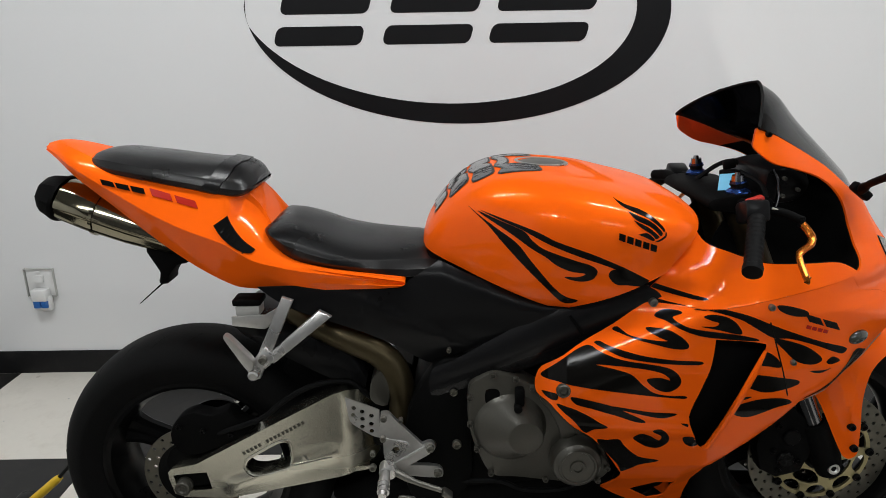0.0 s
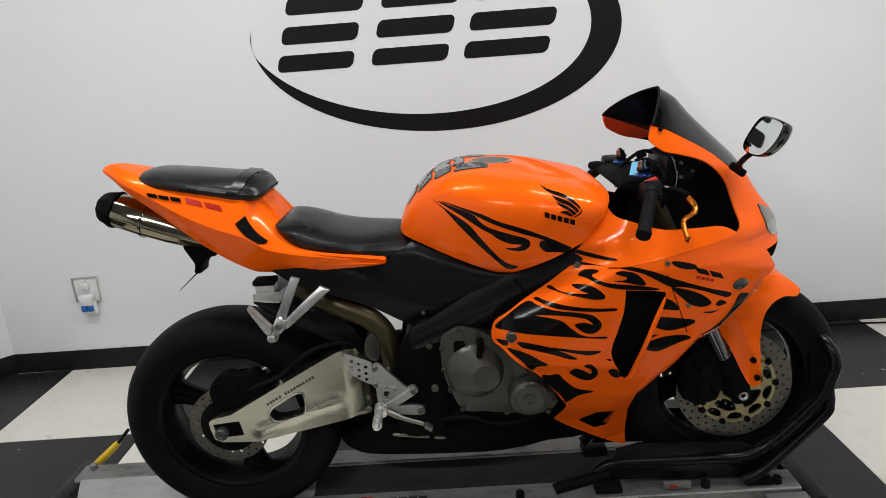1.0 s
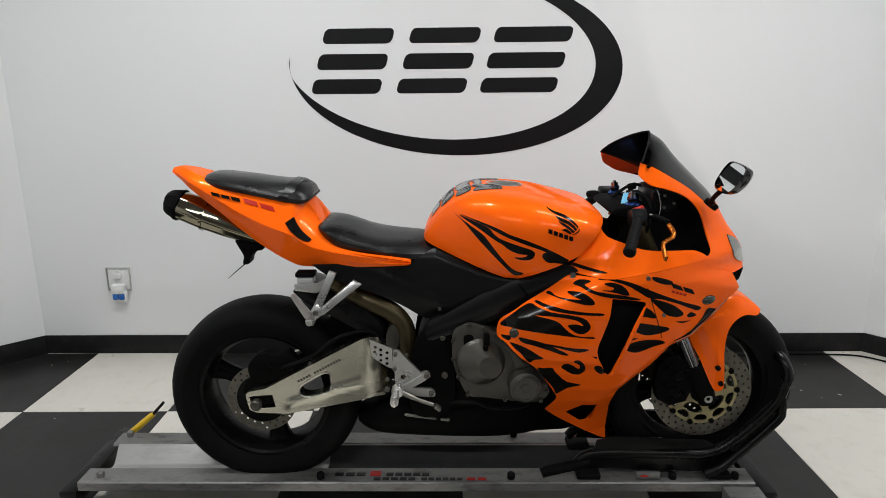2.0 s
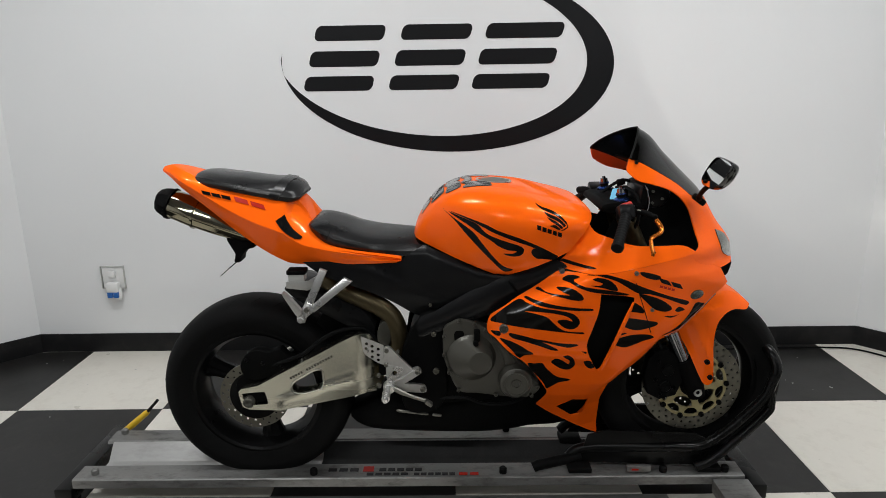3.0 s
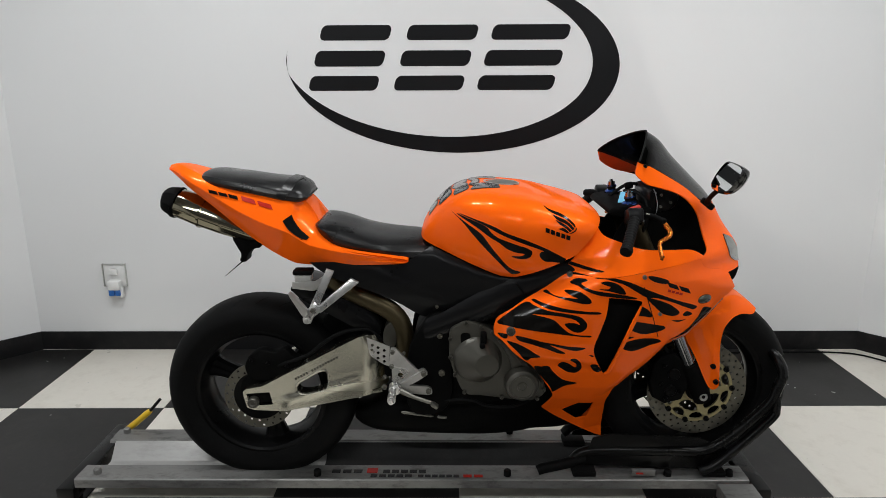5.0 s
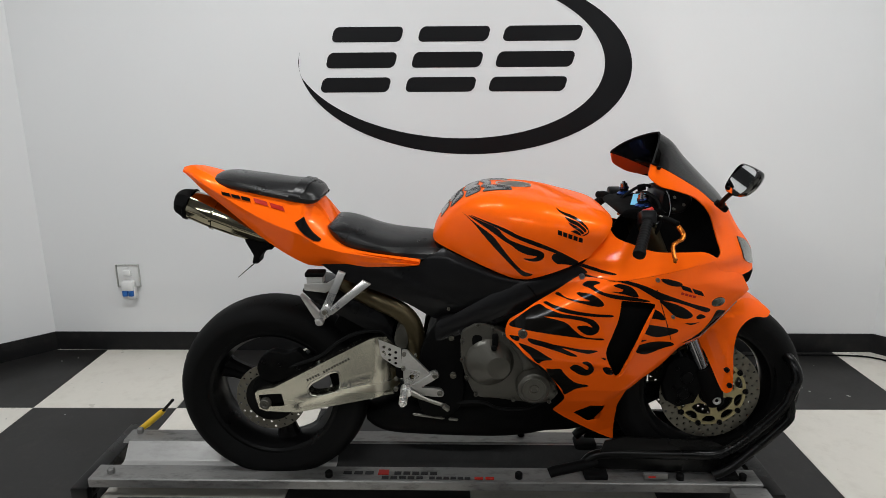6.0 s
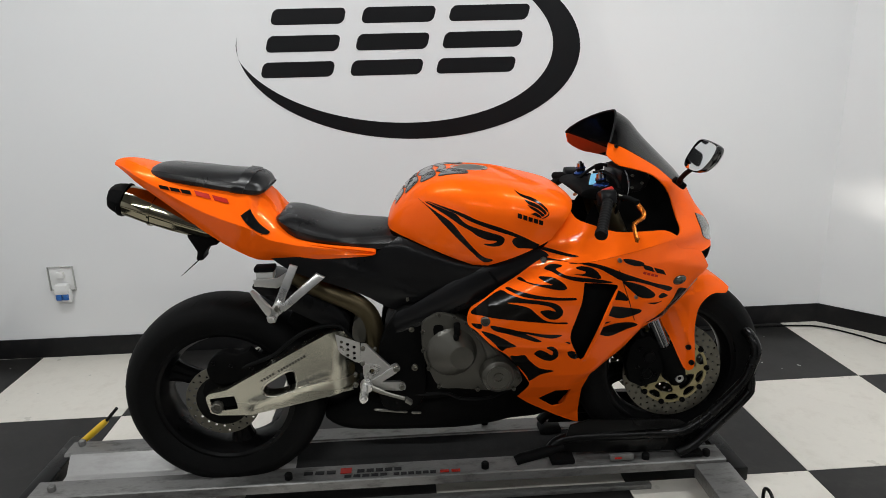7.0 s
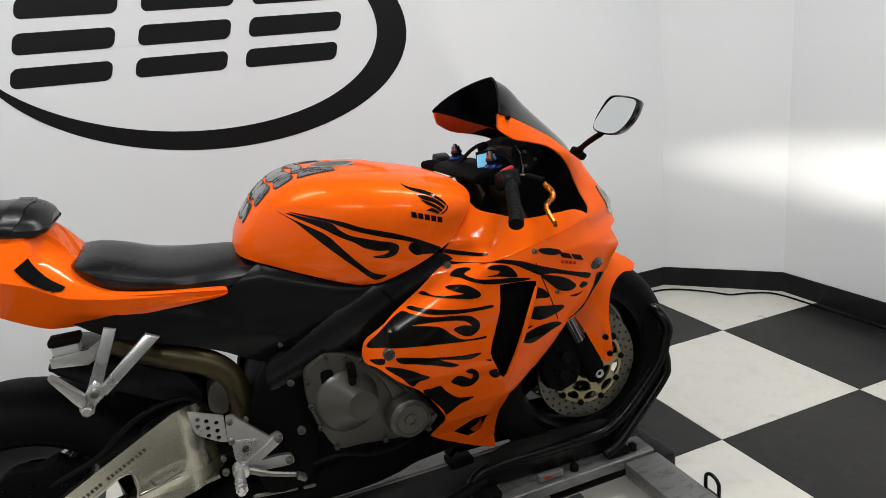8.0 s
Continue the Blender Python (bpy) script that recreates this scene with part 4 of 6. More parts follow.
RIDER = [(-0.488, 0.922, 0.080, 0.930, 0.088, 0.932), (-0.477, 0.908, 0.105, 0.932, 0.114, 0.940), (-0.457, 0.890, 0.119, 0.922, 0.128, 0.943), (-0.430, 0.872, 0.128, 0.909, 0.135, 0.941), (-0.391, 0.862, 0.134, 0.895, 0.140, 0.930), (-0.347, 0.855, 0.138, 0.884, 0.142, 0.912),
         (-0.288, 0.847, 0.139, 0.876, 0.136, 0.899), (-0.225, 0.838, 0.134, 0.871, 0.120, 0.894), (-0.180, 0.834, 0.124, 0.868, 0.107, 0.891), (-0.150, 0.838, 0.112, 0.862, 0.099, 0.882), (-0.136, 0.846, 0.098, 0.855, 0.093, 0.866)]
bpart("rider_seat", padded(RIDER), M_SEAT, label="creased black vinyl rider seat", angle=24)
TAIL = [(-0.930, 1.080, 0.013, 1.085, 0.018, 1.091, 0.01), (-0.9, 1.060, 0.033, 1.078, 0.045, 1.097, 0.02), (-0.855, 1.027, 0.059, 1.058, 0.08, 1.087, 0.05), (-0.778, 0.970, 0.079, 1.018, 0.107, 1.058, 0.080), (-0.7, 0.905, 0.091, 0.975, 0.125, 1.038, 0.092),
        (-0.635, 0.857, 0.098, 0.945, 0.137, 1.026, 0.098), (-0.585, 0.827, 0.103, 0.927, 0.144, 1.020, 0.097), (-0.550, 0.811, 0.106, 0.914, 0.148, 1.020, 0.094), (-0.530, 0.808, 0.107, 0.901, 0.150, 1.006, 0.070), (-0.503, 0.807, 0.108, 0.884, 0.151, 0.980, 0.066),
        (-0.48, 0.808, 0.110, 0.876, 0.152, 0.945, 0.078), (-0.455, 0.810, 0.120, 0.870, 0.152, 0.905, 0.112), (-0.425, 0.813, 0.131, 0.863, 0.153, 0.880, 0.132), (-0.37, 0.816, 0.14, 0.855, 0.154, 0.866, 0.143), (-0.29, 0.820, 0.148, 0.845, 0.155, 0.854, 0.150), (-0.240, 0.823, 0.151, 0.838, 0.155, 0.846, 0.152), (-0.219, 0.826, 0.152, 0.835, 0.154, 0.842, 0.152), (-0.212, 0.830, 0.152, 0.834, 0.153, 0.838, 0.152)]
bm = facets(TAIL)
TAIL_TREE = BVHTree.FromBMesh(bm)
tail = bpart("tail_fairing", bm, M_ORANGE, label="glossy orange tail fairing under the seats", angle=26)
vent = decal("tail_vent", rounded([(-0.571, 0.949), (-0.571, 0.949), (-0.546, 0.965), (-0.546, 0.965), (-0.537, 0.944), (-0.520, 0.921), (-0.496, 0.901), (-0.496, 0.901), (-0.504, 0.896), (-0.522, 0.902), (-0.540, 0.914), (-0.557, 0.929)], 4), TAIL_TREE, M_MATTE, tail, "black tail vent", lift=0.003)
vent.location.z = BZ
for k in range(5):
    x, z = -0.552 + 0.0095 * k, 0.944 - 0.0098 * k
    decal("vent_slat", [(x, z), (x + 0.003, z), (x - 0.001, z - 0.007), (x - 0.004, z - 0.007)], TAIL_TREE, M_FRAME, vent, lift=0.006)

# fairing
PROFILE = [(0.30, 0.80), (0.777, 0.802), (0.80, 0.800), (0.863, 0.773), (0.916, 0.735), (0.99, 0.69), (1.05, 0.635), (1.12, 0.56), (1.20, 0.50)]
WIDTHS = [(0.25, 0.065), (0.30, 0.092), (0.36, 0.134), (0.42, 0.188), (0.47, 0.222), (0.53, 0.249), (0.62, 0.274), (0.70, 0.280), (0.80, 0.272), (0.88, 0.250), (0.95, 0.226), (1.0, 0.208), (1.05, 0.185), (1.12, 0.150), (1.20, 0.12)]


def table(rows, z):
    return float(np.interp(z, [r[0] for r in rows], [r[1] for r in rows]))


SEAM = [(0.222, 0.830), (0.278, 0.819), (0.351, 0.816), (0.502, 0.841), (0.598, 0.858), (0.695, 0.838), (0.746, 0.814)]


EDGE = [(0.361, 0.425), (0.393, 0.456), (0.425, 0.500), (0.476, 0.556), (0.519, 0.612), (0.570, 0.631), (0.622, 0.676), (0.721, 0.763)]


def fairing_depth(x, z):
    u = max(0.0, min(1.0, (x - 0.30) / (table(PROFILE, z) - 0.30)))
    rear_in = 0.045 * max(0.0, (0.09 - x) / 0.05) ** 2
    crease = 0.008 * math.exp(-((z - (0.60 - 0.12 * (x - 0.05))) / 0.02) ** 2) if x < 0.33 else 0.0
    above = (z - 0.723) * 0.924 - (x - 0.107) * 0.383
    soft = max(0.010, min(0.040, 0.040 - 0.14 * (x - 0.10)))
    above += 0.75 * soft
    fold = 0.80 * (above + math.sqrt(above * above + soft * soft)) / 2 * max(0.0, min(1.0, (0.44 - x) / 0.16)) * (1 - 0.62 * max(0.0, min(1.0, (z - 0.80) / 0.06)))
    over = z - table(SEAM, x)
    lean = 0.42 * max(0.0, min(0.05, over)) * max(0.0, min(1.0, (x - 0.30) / 0.10)) * max(0.0, min(1.0, (1.01 - z) / 0.07)) * max(0.0, min(1.0, (0.74 - x) / 0.10))
    inside = (z - table(EDGE, x)) * 0.75
    tuck = 0.026 * max(0.0, 1 - max(inside, 0.0) / 0.038) ** 2 * max(0.0, min(1.0, (x - 0.33) / 0.06)) * max(0.0, min(1.0, (0.70 - x) / 0.10))
    # the nose: a valley under the cockpit's corner, then a crest that runs down to the tip
    crest = 0.812 - 0.29 * (x - 0.555)
    near = max(0.0, min(1.0, (x - 0.545) / 0.13))
    dent = 0.0
    for k in range(-3, 4):
        d = z + 0.003 * k - crest
        if d > 0:
            dent += max(0.0, min(1.0, d / max(0.012, 0.826 - crest))) * max(0.0, min(1.0, (0.862 - crest - d) / 0.030)) / 7
        else:
            dent += 0.42 * min(1.0, -d / 0.055) / 7
    return table(WIDTHS, z) * math.sqrt(max(0.0, 1 - u**3)) - rear_in + crease - fold - tuck - lean - 0.020 * near * dent


def skewed(bm, amount=0.052):
    """The cowl's far tip reaches a little further back than the near one."""
    for v in bm.verts:
        if v.co.y > 0 and v.co.z > 1.04:
            v.co.x -= amount * (v.co.z - 1.04) / 0.075 * min(1.0, v.co.y / 0.14)
    return bm


UPPER = rounded([(0.222, 0.830), (0.222, 0.830), (0.271, 0.890), (0.316, 0.944), (0.316, 0.944), (0.332, 0.921), (0.372, 0.905), (0.435, 0.885), (0.512, 0.882), (0.575, 0.880), (0.611, 0.863), (0.611, 0.863), (0.626, 0.878), (0.621, 0.912), (0.605, 0.967), (0.576, 1.005), (0.542, 1.029),
                 (0.487, 1.047), (0.452, 1.057), (0.424, 1.080), (0.426, 1.098), (0.431, 1.112), (0.431, 1.112), (0.440, 1.113), (0.487, 1.090), (0.569, 1.042), (0.624, 1.000), (0.679, 0.990), (0.679, 0.990), (0.710, 0.928), (0.748, 0.876), (0.755, 0.826), (0.746, 0.809), (0.746, 0.809),
                 (0.697, 0.8063), (0.697, 0.8063), (0.671, 0.8183), (0.640, 0.8243), (0.6143, 0.8342), (0.598, 0.8575), (0.598, 0.8575), (0.502, 0.841), (0.351, 0.816), (0.278, 0.819)], 4)
bm = skewed(shell(UPPER, fairing_depth, 0.004, 0.008))
UPPER_TREE = BVHTree.FromBMesh(bm)
upper = bpart("upper_fairing", bm, M_ORANGE, label="glossy orange nose fairing round the cockpit", angle=50)

VENT = rounded([(0.340, 0.762), (0.340, 0.762), (0.418, 0.754), (0.430, 0.737), (0.394, 0.648), (0.355, 0.533), (0.345, 0.526), (0.332, 0.544), (0.307, 0.607), (0.321, 0.665), (0.335, 0.715)], 4)
BELLY_HOLE = [(0.249, 0.349), (0.294, 0.393), (0.343, 0.392), (0.337, 0.314), (0.302, 0.302)]
SIDE = rounded([(0.228, 0.818), (0.228, 0.818), (0.173, 0.780), (0.103, 0.737), (0.051, 0.696), (0.035, 0.664), (0.035, 0.633), (0.058, 0.625), (0.105, 0.582), (0.148, 0.543), (0.197, 0.465), (0.210, 0.425), (0.187, 0.365), (0.187, 0.365), (0.247, 0.310), (0.380, 0.220), (0.399, 0.220), (0.399, 0.220),
                (0.390, 0.330), (0.383, 0.390), (0.393, 0.456), (0.425, 0.500), (0.476, 0.556), (0.519, 0.612), (0.545, 0.624), (0.570, 0.631), (0.596, 0.651), (0.622, 0.676), (0.660, 0.716), (0.682, 0.738), (0.708, 0.754), (0.708, 0.754), (0.721, 0.763), (0.721, 0.763), (0.697, 0.806), (0.697, 0.806), (0.671, 0.818), (0.640, 0.824), (0.614, 0.834), (0.598, 0.857), (0.598, 0.857), (0.502, 0.840), (0.351, 0.815), (0.278, 0.817)], 4)
bm = shell(SIDE, fairing_depth, 0.004, 0.006, (VENT, BELLY_HOLE))
SIDE_TREE = BVHTree.FromBMesh(bm)
side_fairing = bpart("side_fairing", bm, M_ORANGE, label="glossy orange side fairing with black flames", angle=50)
true_normals(side_fairing, fairing_depth, -BZ)
inner = rounded([(0.20, 0.78), (0.08, 0.70), (0.07, 0.65), (0.15, 0.56), (0.22, 0.45), (0.23, 0.34), (0.34, 0.31), (0.37, 0.48), (0.46, 0.57), (0.56, 0.67), (0.60, 0.80), (0.40, 0.80)])
bpair("fairing_liner", shell(inner, lambda x, z: fairing_depth(x, z) - 0.035, 0.003, 0.03, mirror=False), M_MATTE, side_fairing, "black inner air duct")
# the raised orange lip along the vent
bm = bmesh.new()
tube(bm, [(x, -fairing_depth(x, z) - 0.001, z) for x, z in ((0.429, 0.739), (0.412, 0.697), (0.395, 0.650), (0.375, 0.591), (0.356, 0.533), (0.346, 0.526))], [0.003, 0.006, 0.006, 0.006, 0.006, 0.004], 8)
bpart("vent_lip", bm, M_ORANGE, side_fairing)
bm = bmesh.new()
bolt(bm, 0.0765, -fairing_depth(0.0765, 0.6615) - 0.002, 0.6615, 0.013)
bpart("fairing_bolt", bm, M_ENGINE, side_fairing)
for x, z, r in ((0.435, 0.8175, 0.006), (0.481, 0.7155, 0.005), (0.238, 0.818, 0.008)):
    bm = bmesh.new()
    bolt(bm, x, -fairing_depth(x, z) - 0.001, z, r)
    bpart("fairing_bolt", bm, M_STEEL, side_fairing)
bm = bmesh.new()
tube(bm, [(x, -fairing_depth(x, z) - 0.0004, z) for x, z in [(0.434 + 0.048 * k / 8, 0.791 - 0.143 * k / 8) for k in range(9)]], 0.0012, 6)
bpart("panel_seam", bm, M_MATTE, side_fairing)
# pale steel line added in place of the reflection along this seam
bm = bmesh.new()
tube(bm, [(x, -fairing_depth(x, z) - 0.0006, z) for x, z in [(0.530 + 0.150 * k / 16, table(EDGE, 0.530 + 0.150 * k / 16) + 0.010) for k in range(17)]], 0.0009, 6)
bpart("panel_seam", bm, M_STEEL, side_fairing)
bm = bmesh.new()
tube(bm, [(x, -fairing_depth(x, z) + 0.0002, z) for x, z in [(0.530 + 0.150 * k / 16, table(EDGE, 0.530 + 0.150 * k / 16) + 0.0075) for k in range(17)]], 0.0013, 6)
bpart("panel_gap", bm, M_MATTE, side_fairing)
bm = bmesh.new()
made = bmesh.ops.create_uvsphere(bm, u_segments=20, v_segments=12, radius=1.0)["verts"]
for v in made:
    v.co = Vector((0.6135 + 0.021 * v.co.x + 0.003 * v.co.z, -fairing_depth(0.6135, 0.746) + 0.011 * v.co.y - 0.3 * 0.021 * v.co.x * -1, 0.746 + 0.0135 * v.co.z))
bpart("indicator", bm, M_INDIC, side_fairing, "smoked indicator lens")

# headlamp in the nose
LENS = rounded([(0.694, 0.906), (0.694, 0.906), (0.731, 0.888), (0.745, 0.862), (0.757, 0.822), (0.757, 0.822), (0.735, 0.828), (0.710, 0.846), (0.701, 0.870)])
bpair("headlamp_reflector", shell(LENS, lambda x, z: fairing_depth(x, z) + 0.0012, 0.001, 0.012, mirror=False), M_STEEL, upper)
bpair("headlamp_lens", shell(LENS, lambda x, z: fairing_depth(x, z) + 0.0055, 0.002, 0.012, mirror=False), M_LENS, upper, "clear headlamp lens")
bm = bmesh.new()
plate(bm, rounded([(0.700, 0.800), (0.755, 0.806), (0.768, 0.798), (0.766, 0.780), (0.757, 0.757), (0.735, 0.748), (0.700, 0.752)]), -0.085, 0.085, bevel=0.006)
bpart("nose_intake", bm, M_MATTE, upper, "black air intake under the headlamp")

# windscreen
bm = bmesh.new()
NEAR = curve([(0.433, 0.146, 1.115), (0.452, 0.145, 1.108), (0.487, 0.138, 1.092), (0.569, 0.122, 1.044), (0.625, 0.102, 1.003), (0.675, 0.045, 0.985)], 4)
CREST = curve([(0.488, 0, 1.190), (0.528, 0, 1.164), (0.568, 0, 1.118), (0.631, 0, 1.056), (0.672, 0, 1.016), (0.694, 0, 0.989)], 4)
grid = []
for a, c in zip(NEAR, CREST):
    row = []
    for k in range(33):
        v = -1 + 2 * k / 32
        f = 1 - abs(v) ** 1.4
        row.append(bm.verts.new((a.x + (c.x - a.x) * f, a.y * v, a.z + (c.z - a.z) * f)))
    grid.append(row)
for r0, r1 in zip(grid, grid[1:]):
    for k in range(32):
        bm.faces.new((r0[k], r0[k + 1], r1[k + 1], r1[k]))
bmesh.ops.recalc_face_normals(bm, faces=bm.faces)
thicken(skewed(bm, 0.050), 0.003)
screen = bpart("windscreen", bm, M_SCREEN, label="dark smoked plastic windscreen", angle=60)
bm = bmesh.new()
tube(bm, [(v.x, v.y, v.z) for v in [Vector((NEAR[0].x + (CREST[0].x - NEAR[0].x) * (1 - abs(w) ** 1.4), NEAR[0].y * w, NEAR[0].z + (CREST[0].z - NEAR[0].z) * (1 - abs(w) ** 1.4))) for w in [-1 + k / 16 for k in range(33)]]], 0.0028, 6)
skewed(bm, 0.050)
bpart("screen_edge", bm, M_RUBBER, screen)
for s in (-1, 1):
    bm = bmesh.new()
    bolt(bm, 0.450 - 0.045 * (s > 0), s * 0.149, 1.104, 0.005, s)
    bpart("screen_bolt", bm, M_RUBBER, screen)

# cockpit
inside = rounded([(0.40, 0.84), (0.405, 0.92), (0.46, 0.955), (0.53, 0.985), (0.59, 1.006), (0.64, 0.990), (0.69, 0.93), (0.72, 0.87), (0.71, 0.815), (0.62, 0.81)])
bpair("inner_cowl", shell(inside, lambda x, z: 0.42 * fairing_depth(x, z), 0.004, 0.03, mirror=False), M_MATTE, upper, "matte black inner cowl")
for low in (False, True):
    for far in (False, True):
        bm = skewed(shell(UPPER, lambda x, z: max(0.0, fairing_depth(x, z) - 0.006), 0.002, 0.02))
        bmesh.ops.bisect_plane(bm, geom=list(bm.verts) + list(bm.edges) + list(bm.faces), plane_co=(0.43, 0, 1.022), plane_no=(-0.35, 0, 1), clear_outer=low, clear_inner=not low)
        bmesh.ops.delete(bm, geom=[v for v in bm.verts if (v.co.y > 0) != far], context="VERTS")
        bpart("fairing_inside", bm, M_MATTE if low else M_ORANGE_IN, upper)
bm = bmesh.new()
plate(bm, rounded([(0.492, 0.965), (0.487, 1.018), (0.500, 1.030), (0.55, 1.034), (0.575, 1.00), (0.55, 0.965)]), -0.085, 0.085, bevel=0.012)
dash = bpart("dashboard", bm, M_PLASTIC, label="black dashboard housing")
bm = bmesh.new()
tube(bm, curve([(0.497, -0.088, 1.030), (0.505, -0.098, 1.000), (0.500, -0.100, 0.955), (0.470, -0.095, 0.935)], 4), 0.0035, 8)
bpart("dash_bracket", bm, M_FORK, dash, "dull metal dash bracket")
for x, z in ((0.520, 1.012), (0.548, 0.990), (0.520, 0.978)):
    bpart("dash_screw", bolt(bmesh.new(), x, -0.087, z, 0.004), M_STEEL, dash)
bm = bmesh.new()
plate(bm, rounded([(0.362, 0.966), (0.368, 0.982), (0.40, 0.988), (0.45, 0.987), (0.478, 0.982), (0.482, 0.968), (0.44, 0.958), (0.39, 0.957)]), -0.132, 0.132, bevel=0.006)
clamp = bpart("triple_clamp", bm, M_MATTE, label="black triple clamp")
for s in (-1, 1):
    bm = bmesh.new()
    tube(bm, [(0.427, s * 0.108, 0.955), (0.424, s * 0.108, 0.988), (0.4238, s * 0.108, 0.991)], [0.0257, 0.0257, 0.0234], 24)
    bpart("clamp_ring", bm, M_MATTE, clamp)
    bm = bmesh.new()
    tube(bm, [(0.4245, s * 0.108, 0.989), (0.424, s * 0.108, 0.994), (0.4238, s * 0.108, 0.998), (0.4236, s * 0.108, 1.000)], [0.0222, 0.0222, 0.0172, 0.0140], 24)
    bpart("fork_cap", bm, M_BLUE_AN, clamp, "blue anodised fork cap")
    bm = bmesh.new()
    tube(bm, [(0.4235, s * 0.108, 0.999), (0.423, s * 0.108, 1.006), (0.423, s * 0.108, 1.0062), (0.4225, s * 0.108, 1.009)], [0.0129, 0.0129, 0.0152, 0.0152], 20)
    bpart("cap_collar", bm, M_RUBBER, clamp)
    bm = bmesh.new()
    tube(bm, [(0.4225, s * 0.108, 1.009), (0.422, s * 0.108, 1.013)], 0.0145, 20)
    bpart("cap_ring", bm, M_BLUE_AN, clamp, "thin blue ring")
    bm = bmesh.new()
    tube(bm, [(0.422, s * 0.108, 1.013), (0.421, s * 0.108, 1.024), (0.4208, s * 0.108, 1.024), (0.420, s * 0.108, 1.030)], [0.0121, 0.0109, 0.0062, 0.0047], 14)
    bpart("preload_adjuster", bm, M_FORK, clamp)
    # bars
    bm = bmesh.new()
    tube(bm, curve([(0.425, s * 0.12, 0.972), (0.418, s * 0.18, 0.972), (0.40, s * 0.245, 0.957)], 4), 0.012, 14)
    bar = bpart("handlebar", bm, M_MATTE, label="black clip-on handlebar")
    bm = bmesh.new()
    ribs = [(0.406 - 0.037 * k / 40, s * (0.234 + 0.082 * k / 40), 0.966 - 0.052 * k / 40) for k in range(41)]
    tube(bm, [(0.409, s * 0.228, 0.970)] + ribs + [(0.367, s * 0.320, 0.911), (0.366, s * 0.323, 0.909), (0.362, s * 0.331, 0.904)], [0.012] + [0.0150 if k % 4 < 2 else 0.0140 for k in range(41)] + [0.0142, 0.0168, 0.016], 18)
    bpart("grip", bm, M_RUBBER, bar, "black ribbed rubber grip")
    bm = bmesh.new()
    box(bm, 0.414, s * 0.198, 0.973, 0.045, 0.05, 0.040, 0.008, turn=Matrix.Rotation(radians(s * 20), 4, "X"))
    bpart("switchgear", bm, M_PLASTIC, bar, "black switch housing")
    bm = bmesh.new()
    tube(bm, curve([(0.490, s * 0.222, 0.958), (0.503, s * 0.236, 0.938), (0.496, s * 0.250, 0.926), (0.478, s * 0.262, 0.920), (0.465, s * 0.276, 0.912), (0.461, s * 0.313, 0.888), (0.463, s * 0.318, 0.885)], 5), [0.0068] * 11 + [0.0062] * 8 + [0.0056] * 6 + [0.0058] * 2 + [0.0078] * 3 + [0.006], 10, flat=0.8)
    bpart("lever", bm, M_LEVER, bar, "orange anodised short lever")
    bm = bmesh.new()
    tube(bm, curve([(0.425, s * 0.185, 0.972), (0.46, s * 0.205, 0.974), (0.490, s * 0.220, 0.962)], 4), 0.008, 12)
    rod(bm, (0.490, s * 0.222, 0.950), (0.490, s * 0.222, 0.970), 0.006, 12, 0.002)
    bpart("lever_perch", bm, M_MATTE, bar)
    bm = bmesh.new()
    rod(bm, (0.445, s * 0.203, 0.980), (0.470, s * 0.212, 0.974), 0.0025, 10, 0.001)
    bpart("lever_bolt", bm, M_STEEL, bar)
bm = bmesh.new()
box(bm, 0.416, -0.198, 0.994, 0.030, 0.016, 0.012, 0.003, turn=Matrix.Rotation(radians(-18), 4, "Y"))
bpart("stop_switch", bm, M_RED, bike, "red engine stop switch")
bm = bmesh.new()
tube(bm, [(0.452, 0.0, 0.985), (0.450, 0.0, 1.014)], 0.019, 16)
box(bm, 0.446, -0.006, 1.028, 0.026, 0.010, 0.020, 0.004, turn=Matrix.Rotation(radians(-12), 4, "Y"))
bpart("ignition_key", bm, M_RUBBER, clamp, "black ignition key")
tag = bmesh.new()
tag.faces.new([tag.verts.new(p) for p in ((0.397, -0.080, 0.9895), (0.434, -0.084, 0.9915), (0.450, -0.046, 1.017), (0.413, -0.044, 1.0145))])
thicken(tag, 0.0008)
bpart("key_tag", tag, M_TAG, clamp, "light blue paper key tag")
bm = bmesh.new()
tube(bm, curve([(0.388, 0.12, 0.972), (0.375, 0.16, 0.978), (0.362, 0.20, 0.972)], 4), 0.012, 12)
bpart("master_cylinder", bm, M_MATTE, clamp)
for pts in ([(0.45, -0.05, 1.02), (0.47, -0.11, 1.0), (0.47, -0.13, 0.94), (0.45, -0.10, 0.87)], [(0.42, -0.16, 0.98), (0.45, -0.14, 0.95), (0.46, -0.08, 0.90), (0.46, -0.04, 0.84)], [(0.40, 0.05, 0.985), (0.45, 0.05, 1.02), (0.49, 0.05, 1.02), (0.51, 0.03, 0.97)]):
    bm = bmesh.new()
    tube(bm, curve(pts, 6), 0.005, 8)
    bpart("cable", bm, M_RUBBER)
